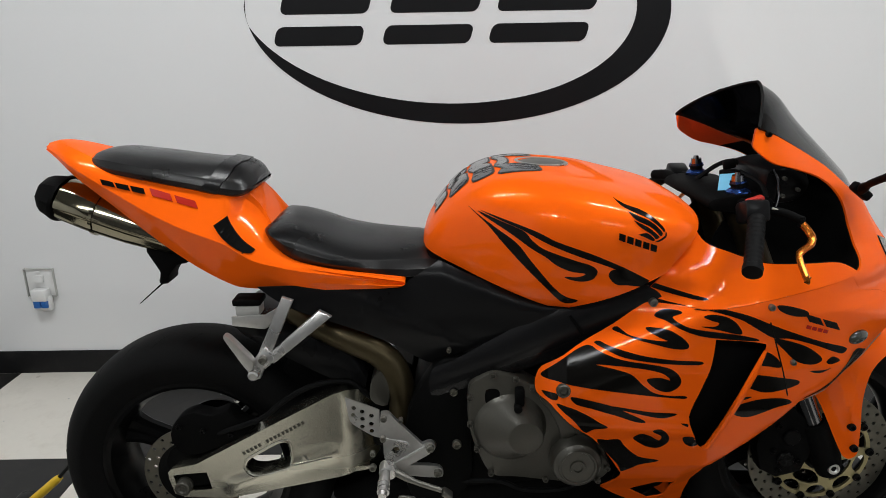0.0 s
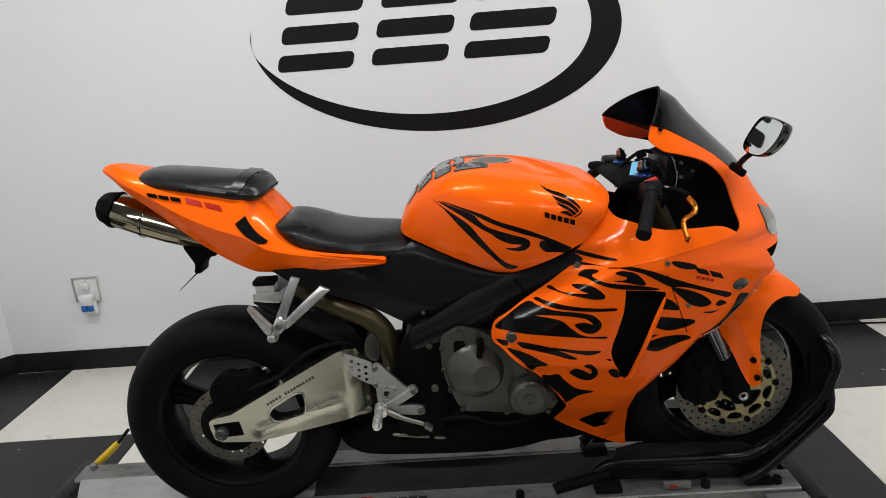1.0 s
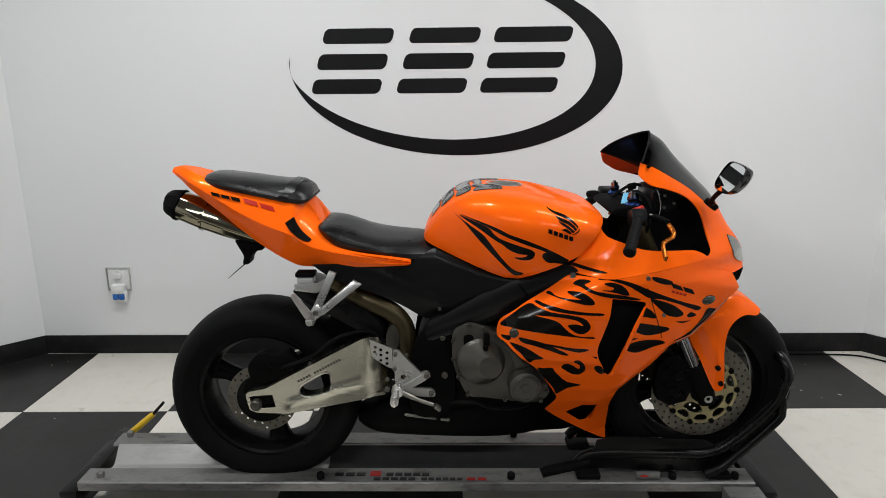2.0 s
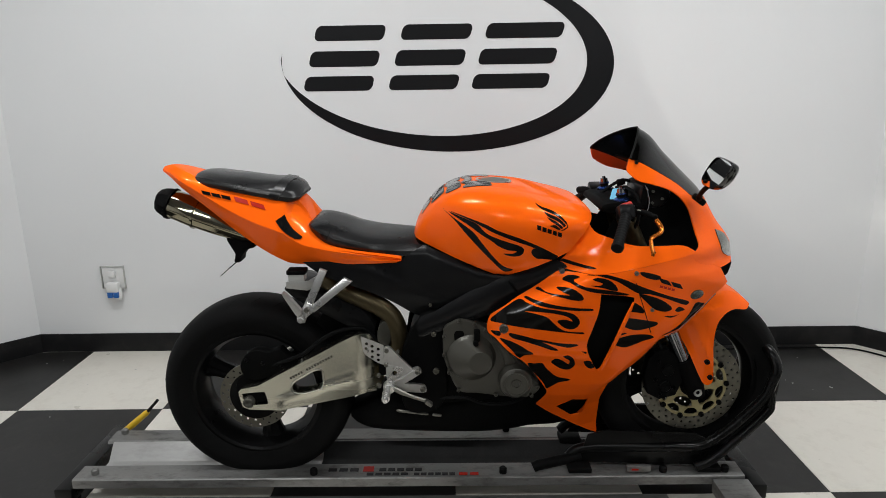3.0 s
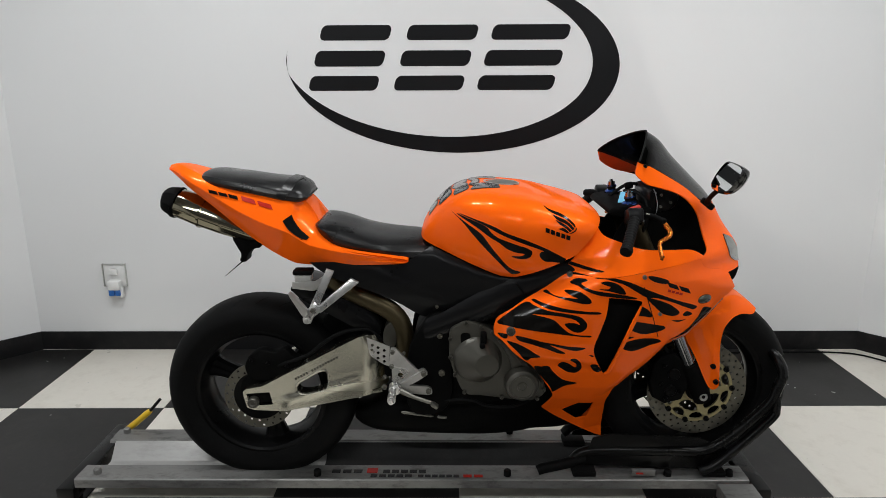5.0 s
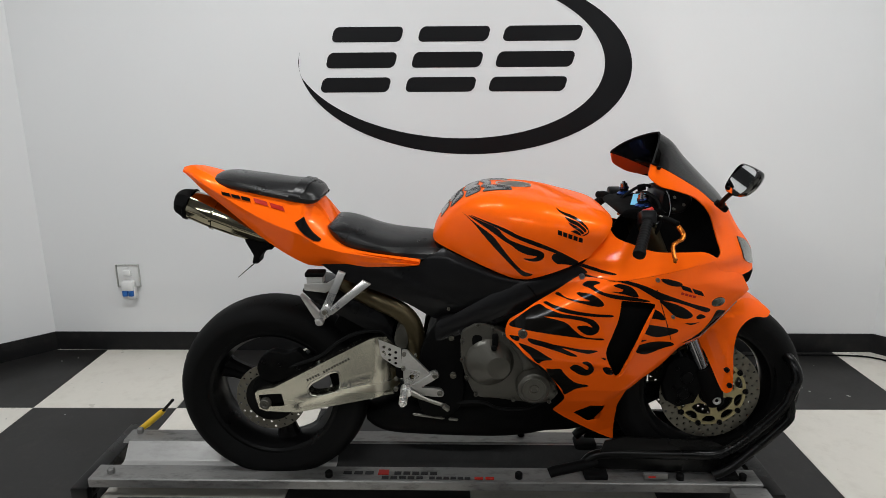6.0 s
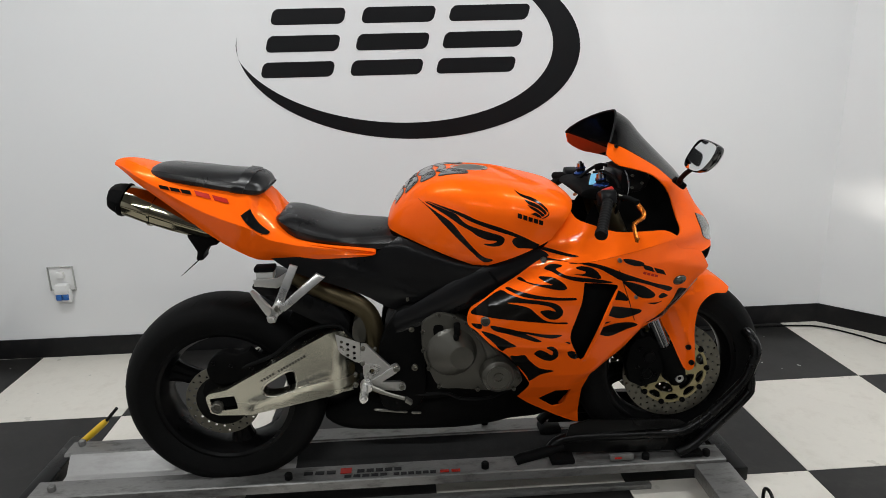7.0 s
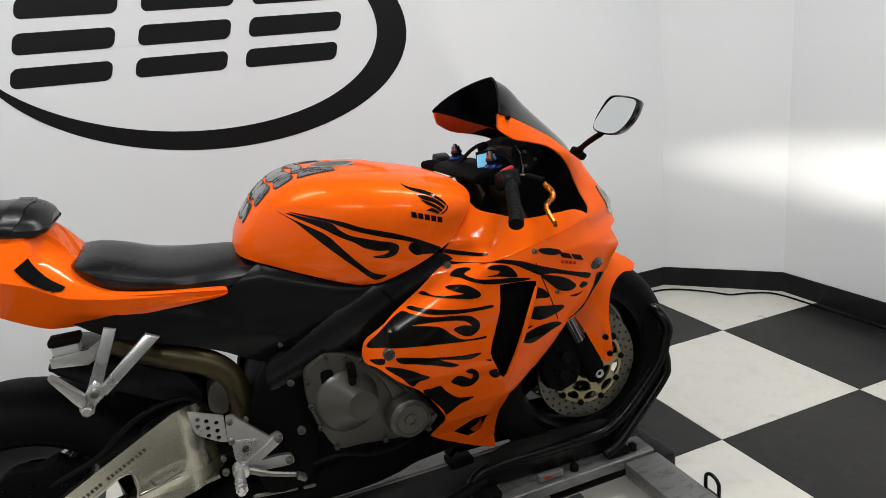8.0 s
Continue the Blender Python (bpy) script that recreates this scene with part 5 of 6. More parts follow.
# mirrors
for s in (-1, 1):
    bm = bmesh.new()
    tube(bm, curve([(0.628, s * 0.155, 1.000), (0.618, s * 0.19, 1.018), (0.603, s * 0.25, 1.040), (0.592, s * 0.31, 1.062), (0.592, s * 0.345, 1.085)], 5), [0.009] * 4 + [0.0065] * 16 + [0.007], 12)
    box(bm, 0.630, s * 0.152, 0.998, 0.042, 0.018, 0.018, 0.005, turn=Matrix.Rotation(radians(38), 4, "Y"))
    mirror = bpart("mirror", bm, M_MATTE, label="black wing mirror on a stalk")
    outline = rounded([(0.070, -0.046), (0.066, -0.012), (0.038, 0.036), (0.0, 0.047), (-0.062, 0.049), (-0.072, 0.034), (-0.058, -0.005), (-0.022, -0.042), (0.03, -0.052)][::-1], 5)
    turn = Matrix.Translation((0.592 - 0.03 * (s > 0), s * 0.356, 1.100 + 0.022 * (s > 0))) @ Matrix.Diagonal((0.80, 0.80, 0.86, 1)) @ Matrix.Rotation(radians(14), 4, "Y") @ Matrix.Rotation(radians(s * -8), 4, "X") @ Matrix.Rotation(radians(90 - s * 7), 4, "Z")
    shellbm = bmesh.new()
    rings = []
    for scale, back in ((0.93, 0.004), (1.0, 0.0), (1.0, -0.008), (0.93, -0.022), (0.72, -0.036), (0.40, -0.044), (0.05, -0.046)):
        rings.append([shellbm.verts.new(turn @ Vector((-s * a * scale, back, b * scale))) for a, b in outline])
    for ra, rb in zip(rings, rings[1:]):
        for k in range(len(outline)):
            shellbm.faces.new((ra[k], ra[(k + 1) % len(outline)], rb[(k + 1) % len(outline)], rb[k]))
    shellbm.faces.new(rings[-1])
    bmesh.ops.recalc_face_normals(shellbm, faces=shellbm.faces)
    bpart("mirror_shell", shellbm, M_GLOSSBLK, mirror)
    gl = bmesh.new()
    tip = Matrix.Rotation(radians(4.5), 4, "X")
    gl.faces.new([gl.verts.new(turn @ (Vector((0, 0.001, 0)) + tip @ Vector((-s * a * 0.92, 0, b * 0.92)))) for a, b in outline])
    thicken(gl, 0.0015)
    bpart("mirror_glass", gl, M_MIRROR, mirror, "mirror glass")

# frame
SPAR = rounded([(0.088, 0.805), (0.123, 0.821), (0.174, 0.845), (0.221, 0.846), (0.244, 0.838), (0.255, 0.822), (0.252, 0.800), (0.245, 0.778), (0.193, 0.753), (0.142, 0.724), (0.09, 0.697), (0.047, 0.677), (-0.05, 0.635), (-0.130, 0.610), (-0.165, 0.60), (-0.165, 0.655), (-0.12, 0.68), (-0.02, 0.742)], 4)


def spar_depth(x, z):
    along = (x + 0.165) / 0.415
    mid_z = 0.625 + 0.205 * along
    return 0.168 + 0.064 * along - 5.5 * (z - mid_z) ** 2


frame_part = bpair("frame_spar", shell(SPAR, spar_depth, 0.03, 0.010, mirror=False), M_FRAME, label="satin black aluminium frame spar")
true_normals(frame_part, spar_depth, -BZ)
bm = bmesh.new()
tube(bm, [(x, -spar_depth(x, z) - 0.002, z) for x, z in ((0.094, 0.783), (0.108, 0.765), (0.118, 0.748))], 0.003, 8)
bpart("frame_weld", bm, M_MATTE, frame_part)


COVER_TOP = [(-0.30, 0.90), (-0.20, 0.868), (-0.142, 0.873), (-0.071, 0.843), (0.001, 0.815), (0.05, 0.806)]


def cover_depth(x, z):
    tuck = 0.008 * max(0.0, min(1.0, (z - 0.765) / 0.06)) * max(0.0, min(1.0, (-0.10 - x) / 0.12))
    step = 0.005 / (1 + math.exp(-(z - 0.76 + 0.45 * (x + 0.2)) / 0.004))
    roll = 0.014 * max(0.0, 1 - (table(COVER_TOP, x) - z) / 0.026) ** 2
    return 0.148 + 0.058 * max(0, (x + 0.3) / 0.4) - 2.0 * (z - 0.80) ** 2 - tuck - step - roll


COVER = rounded([(-0.50, 0.826), (-0.50, 0.826), (-0.35, 0.828), (-0.222, 0.830), (-0.205, 0.838), (-0.150, 0.872), (-0.142, 0.873), (-0.071, 0.843), (0.001, 0.815), (0.05, 0.806), (0.098, 0.806), (0.098, 0.806), (-0.02, 0.735), (-0.12, 0.68), (-0.165, 0.655), (-0.20, 0.672), (-0.25, 0.705), (-0.34, 0.745), (-0.44, 0.785)], 4)
side_cover = bpair("side_cover", shell(COVER, cover_depth, 0.004, 0.012, mirror=False), M_PLASTIC, label="satin black side cover under the seat")
true_normals(side_cover, cover_depth, -BZ)
PIVOT = [(-0.165, 0.655), (-0.12, 0.68), (-0.05, 0.66), (-0.06, 0.60), (-0.085, 0.52), (-0.085, 0.42), (-0.12, 0.36), (-0.20, 0.355), (-0.225, 0.42), (-0.215, 0.56)]
bpart("pivot_plate", plate(bmesh.new(), rounded(PIVOT, 3), -0.165, -0.12, bevel=0.008), M_MATTE, frame_part)
bpart("pivot_plate", plate(bmesh.new(), rounded(PIVOT, 3), 0.12, 0.165, bevel=0.008), M_MATTE, frame_part)
for x, z, r in ((-0.122, 0.610, 0.010), (-0.117, 0.492, 0.012), (-0.168, 0.492, 0.012), (-0.13, 0.70, 0.006)):
    bpart("frame_bolt", bolt(bmesh.new(), x, -0.168, z, r * 0.8), M_DISC, frame_part)

# engine
bm = bmesh.new()
plate(bm, rounded([(-0.19, 0.38), (-0.20, 0.56), (-0.10, 0.67), (0.10, 0.74), (0.26, 0.76), (0.36, 0.62), (0.32, 0.52), (0.20, 0.45), (0.12, 0.39)], 3), -0.145, 0.145, bevel=0.02)
engine = bpart("engine_block", bm, M_MATTE, label="dark engine block")
BELLY = [(-0.40, 0.262, 0.31, 0.04, 0.8), (-0.36, 0.245, 0.33, 0.08, 0.8), (-0.28, 0.232, 0.38, 0.11, 0.8), (0.0, 0.222, 0.42, 0.12, 0.8), (0.12, 0.222, 0.43, 0.10, 0.7), (0.18, 0.225, 0.43, 0.07, 0.6), (0.30, 0.235, 0.44, 0.045, 0.6), (0.37, 0.30, 0.44, 0.03, 0.6)]
bpart("oil_pan", loft(BELLY, 28, 3, 3.0), M_MATTE, engine)
CASE = rounded([(-0.094, 0.618), (-0.088, 0.640), (-0.068, 0.654), (-0.044, 0.664), (-0.008, 0.656), (0.041, 0.629), (0.075, 0.598), (0.134, 0.532), (0.180, 0.470), (0.190, 0.446), (0.172, 0.424), (0.140, 0.415), (0.097, 0.418), (0.008, 0.430), (-0.047, 0.438), (-0.078, 0.495), (-0.094, 0.555)], 5)
bm = bmesh.new()
plate(bm, CASE, -0.195, -0.135, bevel=0.006)
cover = bpart("clutch_cover", bm, M_ENGINE, engine, "bronze-grey engine side cover")
bm = bmesh.new()
rings = []
for r, y, cx, cz_ in ((0.074, -0.190, -0.012, 0.546), (0.070, -0.199, -0.0125, 0.546), (0.064, -0.206, -0.0125, 0.546), (0.062, -0.2085, -0.012, 0.546), (0.0355, -0.236, 0.0125, 0.546), (0.0335, -0.2385, 0.013, 0.546), (0.030, -0.2395, 0.013, 0.546)):
    rings.append([bm.verts.new((cx + r * math.cos(2 * math.pi * k / 48), y, cz_ + r * math.sin(2 * math.pi * k / 48))) for k in range(48)])
for ra, rb in zip(rings, rings[1:]):
    for k in range(48):
        bm.faces.new((ra[k], ra[(k + 1) % 48], rb[(k + 1) % 48], rb[k]))
bm.faces.new(rings[-1])
bmesh.ops.recalc_face_normals(bm, faces=bm.faces)
bpart("clutch_dome", bm, M_ENGINE, cover)
bm = bmesh.new()
plate(bm, rounded([(0.045, 0.608), (0.066, 0.580), (0.082, 0.545), (0.090, 0.522), (0.118, 0.534), (0.096, 0.566), (0.068, 0.598), (0.048, 0.617)], 4), -0.203, -0.19, bevel=0.004)
bpart("cover_rib", bm, M_ENGINE, cover)
bm = bmesh.new()
lathe(bm, [(0.0, -0.231), (0.008, -0.231), (0.009, -0.234), (0.0145, -0.234), (0.0155, -0.230), (0.032, -0.230), (0.034, -0.233), (0.037, -0.233), (0.039, -0.229), (0.046, -0.224), (0.050, -0.214), (0.052, -0.18)], 0.117, 0, 0.476, 40)
bpart("pulser_cover", bm, M_ENGINE, cover, "round bronze-grey crank cover")
for x, z in ((-0.046, 0.660), (-0.002, 0.650), (0.030, 0.632), (-0.091, 0.612), (-0.091, 0.555), (-0.078, 0.500), (-0.050, 0.444), (0.06, 0.428), (0.165, 0.424), (0.183, 0.452)):
    bpart("cover_bolt", bolt(bmesh.new(), x, -0.197, z, 0.006), M_ENGINE, cover)
bm = bmesh.new()
box(bm, 0.004, -0.208, 0.620, 0.018, 0.022, 0.036, 0.005)
rod(bm, (0.000, -0.228, 0.601), (0.000, -0.20, 0.601), 0.008, 12, 0.002)
bpart("clutch_arm", bm, M_MATTE, cover)
bm = bmesh.new()
plate(bm, rounded([(-0.060, 0.627), (-0.036, 0.628), (-0.035, 0.607), (-0.058, 0.596)], 3), -0.1965, -0.1955)
bpart("cover_window", bm, M_MATTE, cover)
bm = bmesh.new()
tube(bm, curve([(-0.11, -0.16, 0.40), (-0.03, -0.17, 0.405), (0.02, -0.175, 0.388), (0.10, -0.17, 0.385), (0.16, -0.165, 0.41)], 6), 0.005, 8)
bpart("drain_hose", bm, M_RUBBER, engine)
bm = bmesh.new()
tube(bm, [(-0.242, -0.14, 0.349), (-0.235, -0.14, 0.348), (-0.150, -0.14, 0.336), (-0.144, -0.14, 0.335)], [0.002, 0.0045, 0.004, 0.002], 10)
tube(bm, [(-0.132, -0.14, 0.333), (-0.128, -0.14, 0.333), (-0.106, -0.14, 0.331), (-0.103, -0.14, 0.331)], [0.002, 0.0045, 0.0045, 0.002], 10)
bpart("side_stand_rod", bm, M_STEEL, engine)
bm = bmesh.new()
plate(bm, rounded([(0.20, 0.70), (0.22, 0.56), (0.30, 0.50), (0.42, 0.60), (0.46, 0.70), (0.40, 0.79)], 3), -0.13, 0.13, bevel=0.02)
bpart("radiator", bm, M_MATTE, engine)

# exhaust
bm = bmesh.new()
AX = [(-0.935, 0.0, 0.984), (-0.915, 0.0, 0.977), (-0.855, 0.0, 0.953), (-0.78, 0.0, 0.921), (-0.70, 0.0, 0.889), (-0.64, 0.0, 0.871)]
tube(bm, AX, [0.042, 0.047, 0.050, 0.046, 0.038, 0.030], 8, flat=1.25)
along = [e for e in bm.edges if abs((e.verts[0].co - e.verts[1].co).normalized().x) > 0.7]
bmesh.ops.bevel(bm, geom=along, offset=0.011, segments=4, affect="EDGES", profile=0.5)
muffler = bpart("muffler", bm, M_MUFFLER, label="brushed metal muffler under the tail")
bm = bmesh.new()
tube(bm, [(-0.959, 0, 0.992), (-0.958, 0, 0.992), (-0.947, 0, 0.988), (-0.927, 0, 0.981), (-0.922, 0, 0.979)], [0.024, 0.033, 0.041, 0.0475, 0.047], 8, flat=1.25)
bpart("muffler_cap", bm, M_MATTE, muffler, "black muffler end cap")
bm = bmesh.new()
tube(bm, [(-0.848, 0, 0.950), (-0.842, 0, 0.948)], 0.0505, 24, flat=1.2)
bpart("muffler_band", bm, M_MUFFLER, muffler)
bm = bmesh.new()
tube(bm, [(-0.926, 0, 0.981), (-0.925, 0, 0.9805), (-0.919, 0, 0.978), (-0.918, 0, 0.9778)], [0.046, 0.049, 0.049, 0.046], 24, flat=1.2)
bpart("muffler_ring", bm, M_MATTE, muffler, "black joint ring")
bm = bmesh.new()
tube(bm, curve([(-0.46, -0.06, 0.757), (-0.40, -0.085, 0.726), (-0.33, -0.10, 0.696), (-0.275, -0.105, 0.669), (-0.240, -0.11, 0.628), (-0.228, -0.11, 0.56), (-0.232, -0.105, 0.47), (-0.22, -0.10, 0.40)], 6), 0.029, 18)
bpart("exhaust_pipe", bm, M_PIPE, label="dull bronze exhaust pipe")

# rear hugger, number-plate stay, reservoir
HUG = [(-0.570, 0.735, -0.567, 0.724), (-0.550, 0.741, -0.547, 0.704), (-0.489, 0.727, -0.500, 0.672), (-0.444, 0.715, -0.455, 0.648), (-0.393, 0.700, -0.410, 0.622), (-0.345, 0.680, -0.365, 0.598), (-0.316, 0.645, -0.335, 0.578), (-0.300, 0.612, -0.312, 0.562)]
bm = bmesh.new()
rings = []
for xt, zt, xl, zl in curve([Vector(h) for h in HUG], 4):
    half = [(xl, -0.093, zl), (0.6 * xl + 0.4 * xt, -0.101, 0.6 * zl + 0.4 * zt), (0.15 * xl + 0.85 * xt, -0.099, 0.15 * zl + 0.85 * zt), (xt, -0.088, zt), (xt + 0.001, -0.05, zt + 0.003), (xt + 0.002, 0.0, zt + 0.004)]
    rings.append([bm.verts.new(p) for p in half] + [bm.verts.new((x, -y, z)) for x, y, z in half[-2::-1]])
for ra, rb in zip(rings, rings[1:]):
    for k in range(len(ra) - 1):
        bm.faces.new((ra[k], ra[k + 1], rb[k + 1], rb[k]))
bmesh.ops.recalc_face_normals(bm, faces=bm.faces)
if sum(f.normal.z for f in bm.faces) < 0:
    bmesh.ops.reverse_faces(bm, faces=bm.faces)
thicken(bm, 0.003)
bpart("rear_hugger", bm, M_PLASTIC, label="black rear tyre hugger", angle=50)
bm = bmesh.new()
plate(bm, rounded([(-0.755, 0.878), (-0.70, 0.875), (-0.672, 0.845), (-0.695, 0.838), (-0.715, 0.815), (-0.720, 0.798), (-0.738, 0.800), (-0.733, 0.822), (-0.742, 0.842)], 3), -0.03, 0.03, bevel=0.004)
stay = bpart("plate_stay", bm, M_MATTE, label="black number-plate stay")
bm = bmesh.new()
tube(bm, [(-0.730, -0.02, 0.800), (-0.789, -0.02, 0.751)], [0.0022, 0.001], 6)
bpart("stay_wire", bm, M_RUBBER, stay)
bm = bmesh.new()
box(bm, -0.523, -0.12, 0.794, 0.056, 0.045, 0.014, 0.004)
res = bpart("reservoir_cap", bm, M_MATTE, label="black brake fluid reservoir cap")
bm = bmesh.new()
box(bm, -0.523, -0.12, 0.776, 0.048, 0.038, 0.022, 0.004)
bpart("reservoir_cup", bm, M_GREYPL, res, "grey translucent cup")
bm = bmesh.new()
plate(bm, [(-0.552, 0.769), (-0.552, 0.750), (-0.49, 0.742), (-0.455, 0.760), (-0.455, 0.79), (-0.485, 0.772)], -0.15, -0.146, bevel=0.001)
bpart("reservoir_bracket", bm, M_ALU_B, res, "silver bracket")

# passenger foot-rest hanger and rear-set
bm = bmesh.new()
plate(bm, [(-0.448, 0.812), (-0.427, 0.804), (-0.473, 0.700), (-0.499, 0.700)], -0.006, 0.006, bevel=0.0025)
plate(bm, [(-0.378, 0.785), (-0.354, 0.773), (-0.466, 0.688), (-0.482, 0.700)], -0.006, 0.006, bevel=0.0025)
plate(bm, rounded([(-0.517, 0.673), (-0.508, 0.660), (-0.494, 0.658), (-0.486, 0.676), (-0.464, 0.696), (-0.480, 0.722), (-0.498, 0.704)], 2), -0.009, 0.007, bevel=0.003)
for v in bm.verts:
    v.co.y += -0.155 - 0.032 * max(0.0, min(1.0, (0.80 - v.co.z) / 0.11))
hanger = bpart("footrest_hanger", bm, M_ALU_B, label="bright cast aluminium passenger foot-rest hanger")
bm = bmesh.new()
plate(bm, rounded([(-0.548, 0.753), (-0.540, 0.757), (-0.517, 0.731), (-0.497, 0.705), (-0.500, 0.688), (-0.511, 0.688), (-0.530, 0.720)], 3), -0.219, -0.200, bevel=0.003)
rod(bm, (-0.500, -0.17, 0.676), (-0.500, -0.222, 0.676), 0.010, 14, 0.003)
peg = bpart("passenger_peg", bm, M_ALU_B, hanger)
for k in range(7):
    bm = bmesh.new()
    box(bm, -0.5360 + 0.0056 * k, -0.2095, 0.7515 - 0.0068 * k, 0.0025, 0.016, 0.003, 0.0006, turn=Matrix.Rotation(radians(38), 4, "Y"))
    bpart("peg_tooth", bm, M_ALU_B, peg)
bpart("hanger_bolt", bolt(bmesh.new(), -0.484, -0.199, 0.700, 0.008), M_STEEL, hanger)
HEEL = rounded([(-0.334, 0.614), (-0.334, 0.614), (-0.300, 0.600), (-0.268, 0.586), (-0.268, 0.586), (-0.270, 0.525), (-0.270, 0.525), (-0.286, 0.531), (-0.308, 0.546), (-0.326, 0.562), (-0.331, 0.588)], 3)
dots = [circle(x, z, 0.0048, 10) for x, z in ((-0.318, 0.591), (-0.320, 0.576), (-0.302, 0.583), (-0.284, 0.574), (-0.302, 0.567), (-0.285, 0.556), (-0.303, 0.550), (-0.285, 0.540))]
bpart("heel_guard", plate(bmesh.new(), HEEL, -0.193, -0.190, dots), M_ALU_B, label="perforated aluminium heel guard")
SET = rounded([(-0.265, 0.583), (-0.265, 0.583), (-0.250, 0.583), (-0.235, 0.566), (-0.186, 0.513), (-0.186, 0.513), (-0.169, 0.519), (-0.160, 0.505), (-0.172, 0.491), (-0.212, 0.466), (-0.212, 0.466), (-0.159, 0.463), (-0.146, 0.450), (-0.156, 0.437), (-0.237, 0.447), (-0.254, 0.465), (-0.262, 0.485), (-0.263, 0.521), (-0.269, 0.533)], 3)
bm = plate(bmesh.new(), SET, -0.20, -0.190, [circle(-0.238, 0.501, 0.0075, 14)])
tube(bm, [(-0.245, -0.201, 0.470), (-0.215, -0.202, 0.487), (-0.180, -0.201, 0.509)], [0.002, 0.0035, 0.003], 8)
tube(bm, [(-0.258, -0.201, 0.527), (-0.214, -0.201, 0.518)], 0.002, 8)
rearset = bpart("rear_set", bm, M_ALU_B, label="bright aluminium rear-set plate")
for x, z, r in ((-0.170, 0.506, 0.010), (-0.156, 0.450, 0.010), (-0.259, 0.573, 0.008), (-0.262, 0.529, 0.008), (-0.285, 0.464, 0.009), (-0.284, 0.496, 0.007), (-0.226, 0.570, 0.006)):
    bpart("rear_set_bolt", bolt(bmesh.new(), x, -0.203, z, r * 0.8), M_STEEL, rearset)
bm = bmesh.new()
rod(bm, (-0.255, -0.19, 0.462), (-0.255, -0.215, 0.455), 0.018, 14, 0.003)
tube(bm, [(-0.259, -0.21, 0.462), (-0.260, -0.235, 0.456), (-0.2615, -0.270, 0.446)], [0.009, 0.011, 0.008], 12)
peg = bpart("rider_peg", bm, M_ALU_B, rearset, "knurled rider foot-peg")
bm = bmesh.new()
for k in range(3):
    rod(bm, (-0.2605, -0.238 - 0.010 * k, 0.4545 - 0.0027 * k), (-0.2605, -0.242 - 0.010 * k, 0.4535 - 0.0027 * k), 0.0122, 12)
bpart("peg_ridge", bm, M_ALU_B, peg)
bm = bmesh.new()
tube(bm, curve([(-0.247, -0.205, 0.458), (-0.202, -0.215, 0.439), (-0.160, -0.220, 0.426), (-0.148, -0.222, 0.423)], 4), [0.0075] * 4 + [0.0055] * 8 + [0.005], 10)
box(bm, -0.138, -0.222, 0.415, 0.022, 0.022, 0.011, 0.003, turn=Matrix.Rotation(radians(35), 4, "Y"))
bpart("brake_pedal", bm, M_STEEL, rearset)
bm = bmesh.new()
plate(bm, rounded([(-0.292, 0.572), (-0.258, 0.560), (-0.252, 0.612), (-0.262, 0.640), (-0.288, 0.620)], 3), -0.13, -0.07, bevel=0.004)
bpart("shock_mount", bm, M_ENGINE, engine)

# decals


def flame(tree, parent, *points):
    ob = decal("flame_decal", rounded(points, 5), tree, M_FLAME, parent, "black flame decal", cell=0.006, lift=0.0012)
    if tree == SIDE_TREE:
        true_normals(ob, fairing_depth, 0.0)
    ob.location.z = BZ


def film(name, outline, tree, parent, material, label="", lift=0.0016):
    decal(name, outline, tree, material, parent, label, lift=lift).location.z = BZ


flame(TANK_TREE, tank, (-0.090, 0.980), (-0.069, 0.966), (-0.039, 0.947), (-0.005, 0.924), (0.024, 0.888), (0.060, 0.846), (0.081, 0.829), (0.103, 0.822), (0.087, 0.814), (0.072, 0.819), (0.045, 0.846), (0.005, 0.886), (-0.029, 0.922), (-0.059, 0.955))
flame(TANK_TREE, tank, (-0.073, 0.974), (-0.039, 0.964), (0.004, 0.949), (0.020, 0.933), (0.038, 0.920), (0.066, 0.910), (0.095, 0.901), (0.119, 0.894), (0.131, 0.884), (0.125, 0.869), (0.107, 0.863), (0.087, 0.865), (0.077, 0.870), (0.099, 0.871), (0.111, 0.878), (0.087, 0.881), (0.062, 0.891), (0.043, 0.905), (0.019, 0.918), (-0.020, 0.944))
flame(TANK_TREE, tank, (-0.068, 0.976), (-0.020, 0.964), (0.028, 0.949), (0.061, 0.934), (0.104, 0.920), (0.132, 0.910), (0.171, 0.893), (0.206, 0.874), (0.232, 0.858), (0.221, 0.856), (0.188, 0.874), (0.151, 0.892), (0.112, 0.905), (0.075, 0.918), (0.047, 0.929), (0.018, 0.943), (-0.001, 0.952))
flame(TANK_TREE, tank, (0.151, 0.874), (0.156, 0.886), (0.173, 0.884), (0.190, 0.873), (0.208, 0.870), (0.223, 0.861), (0.215, 0.853), (0.185, 0.857), (0.165, 0.859))
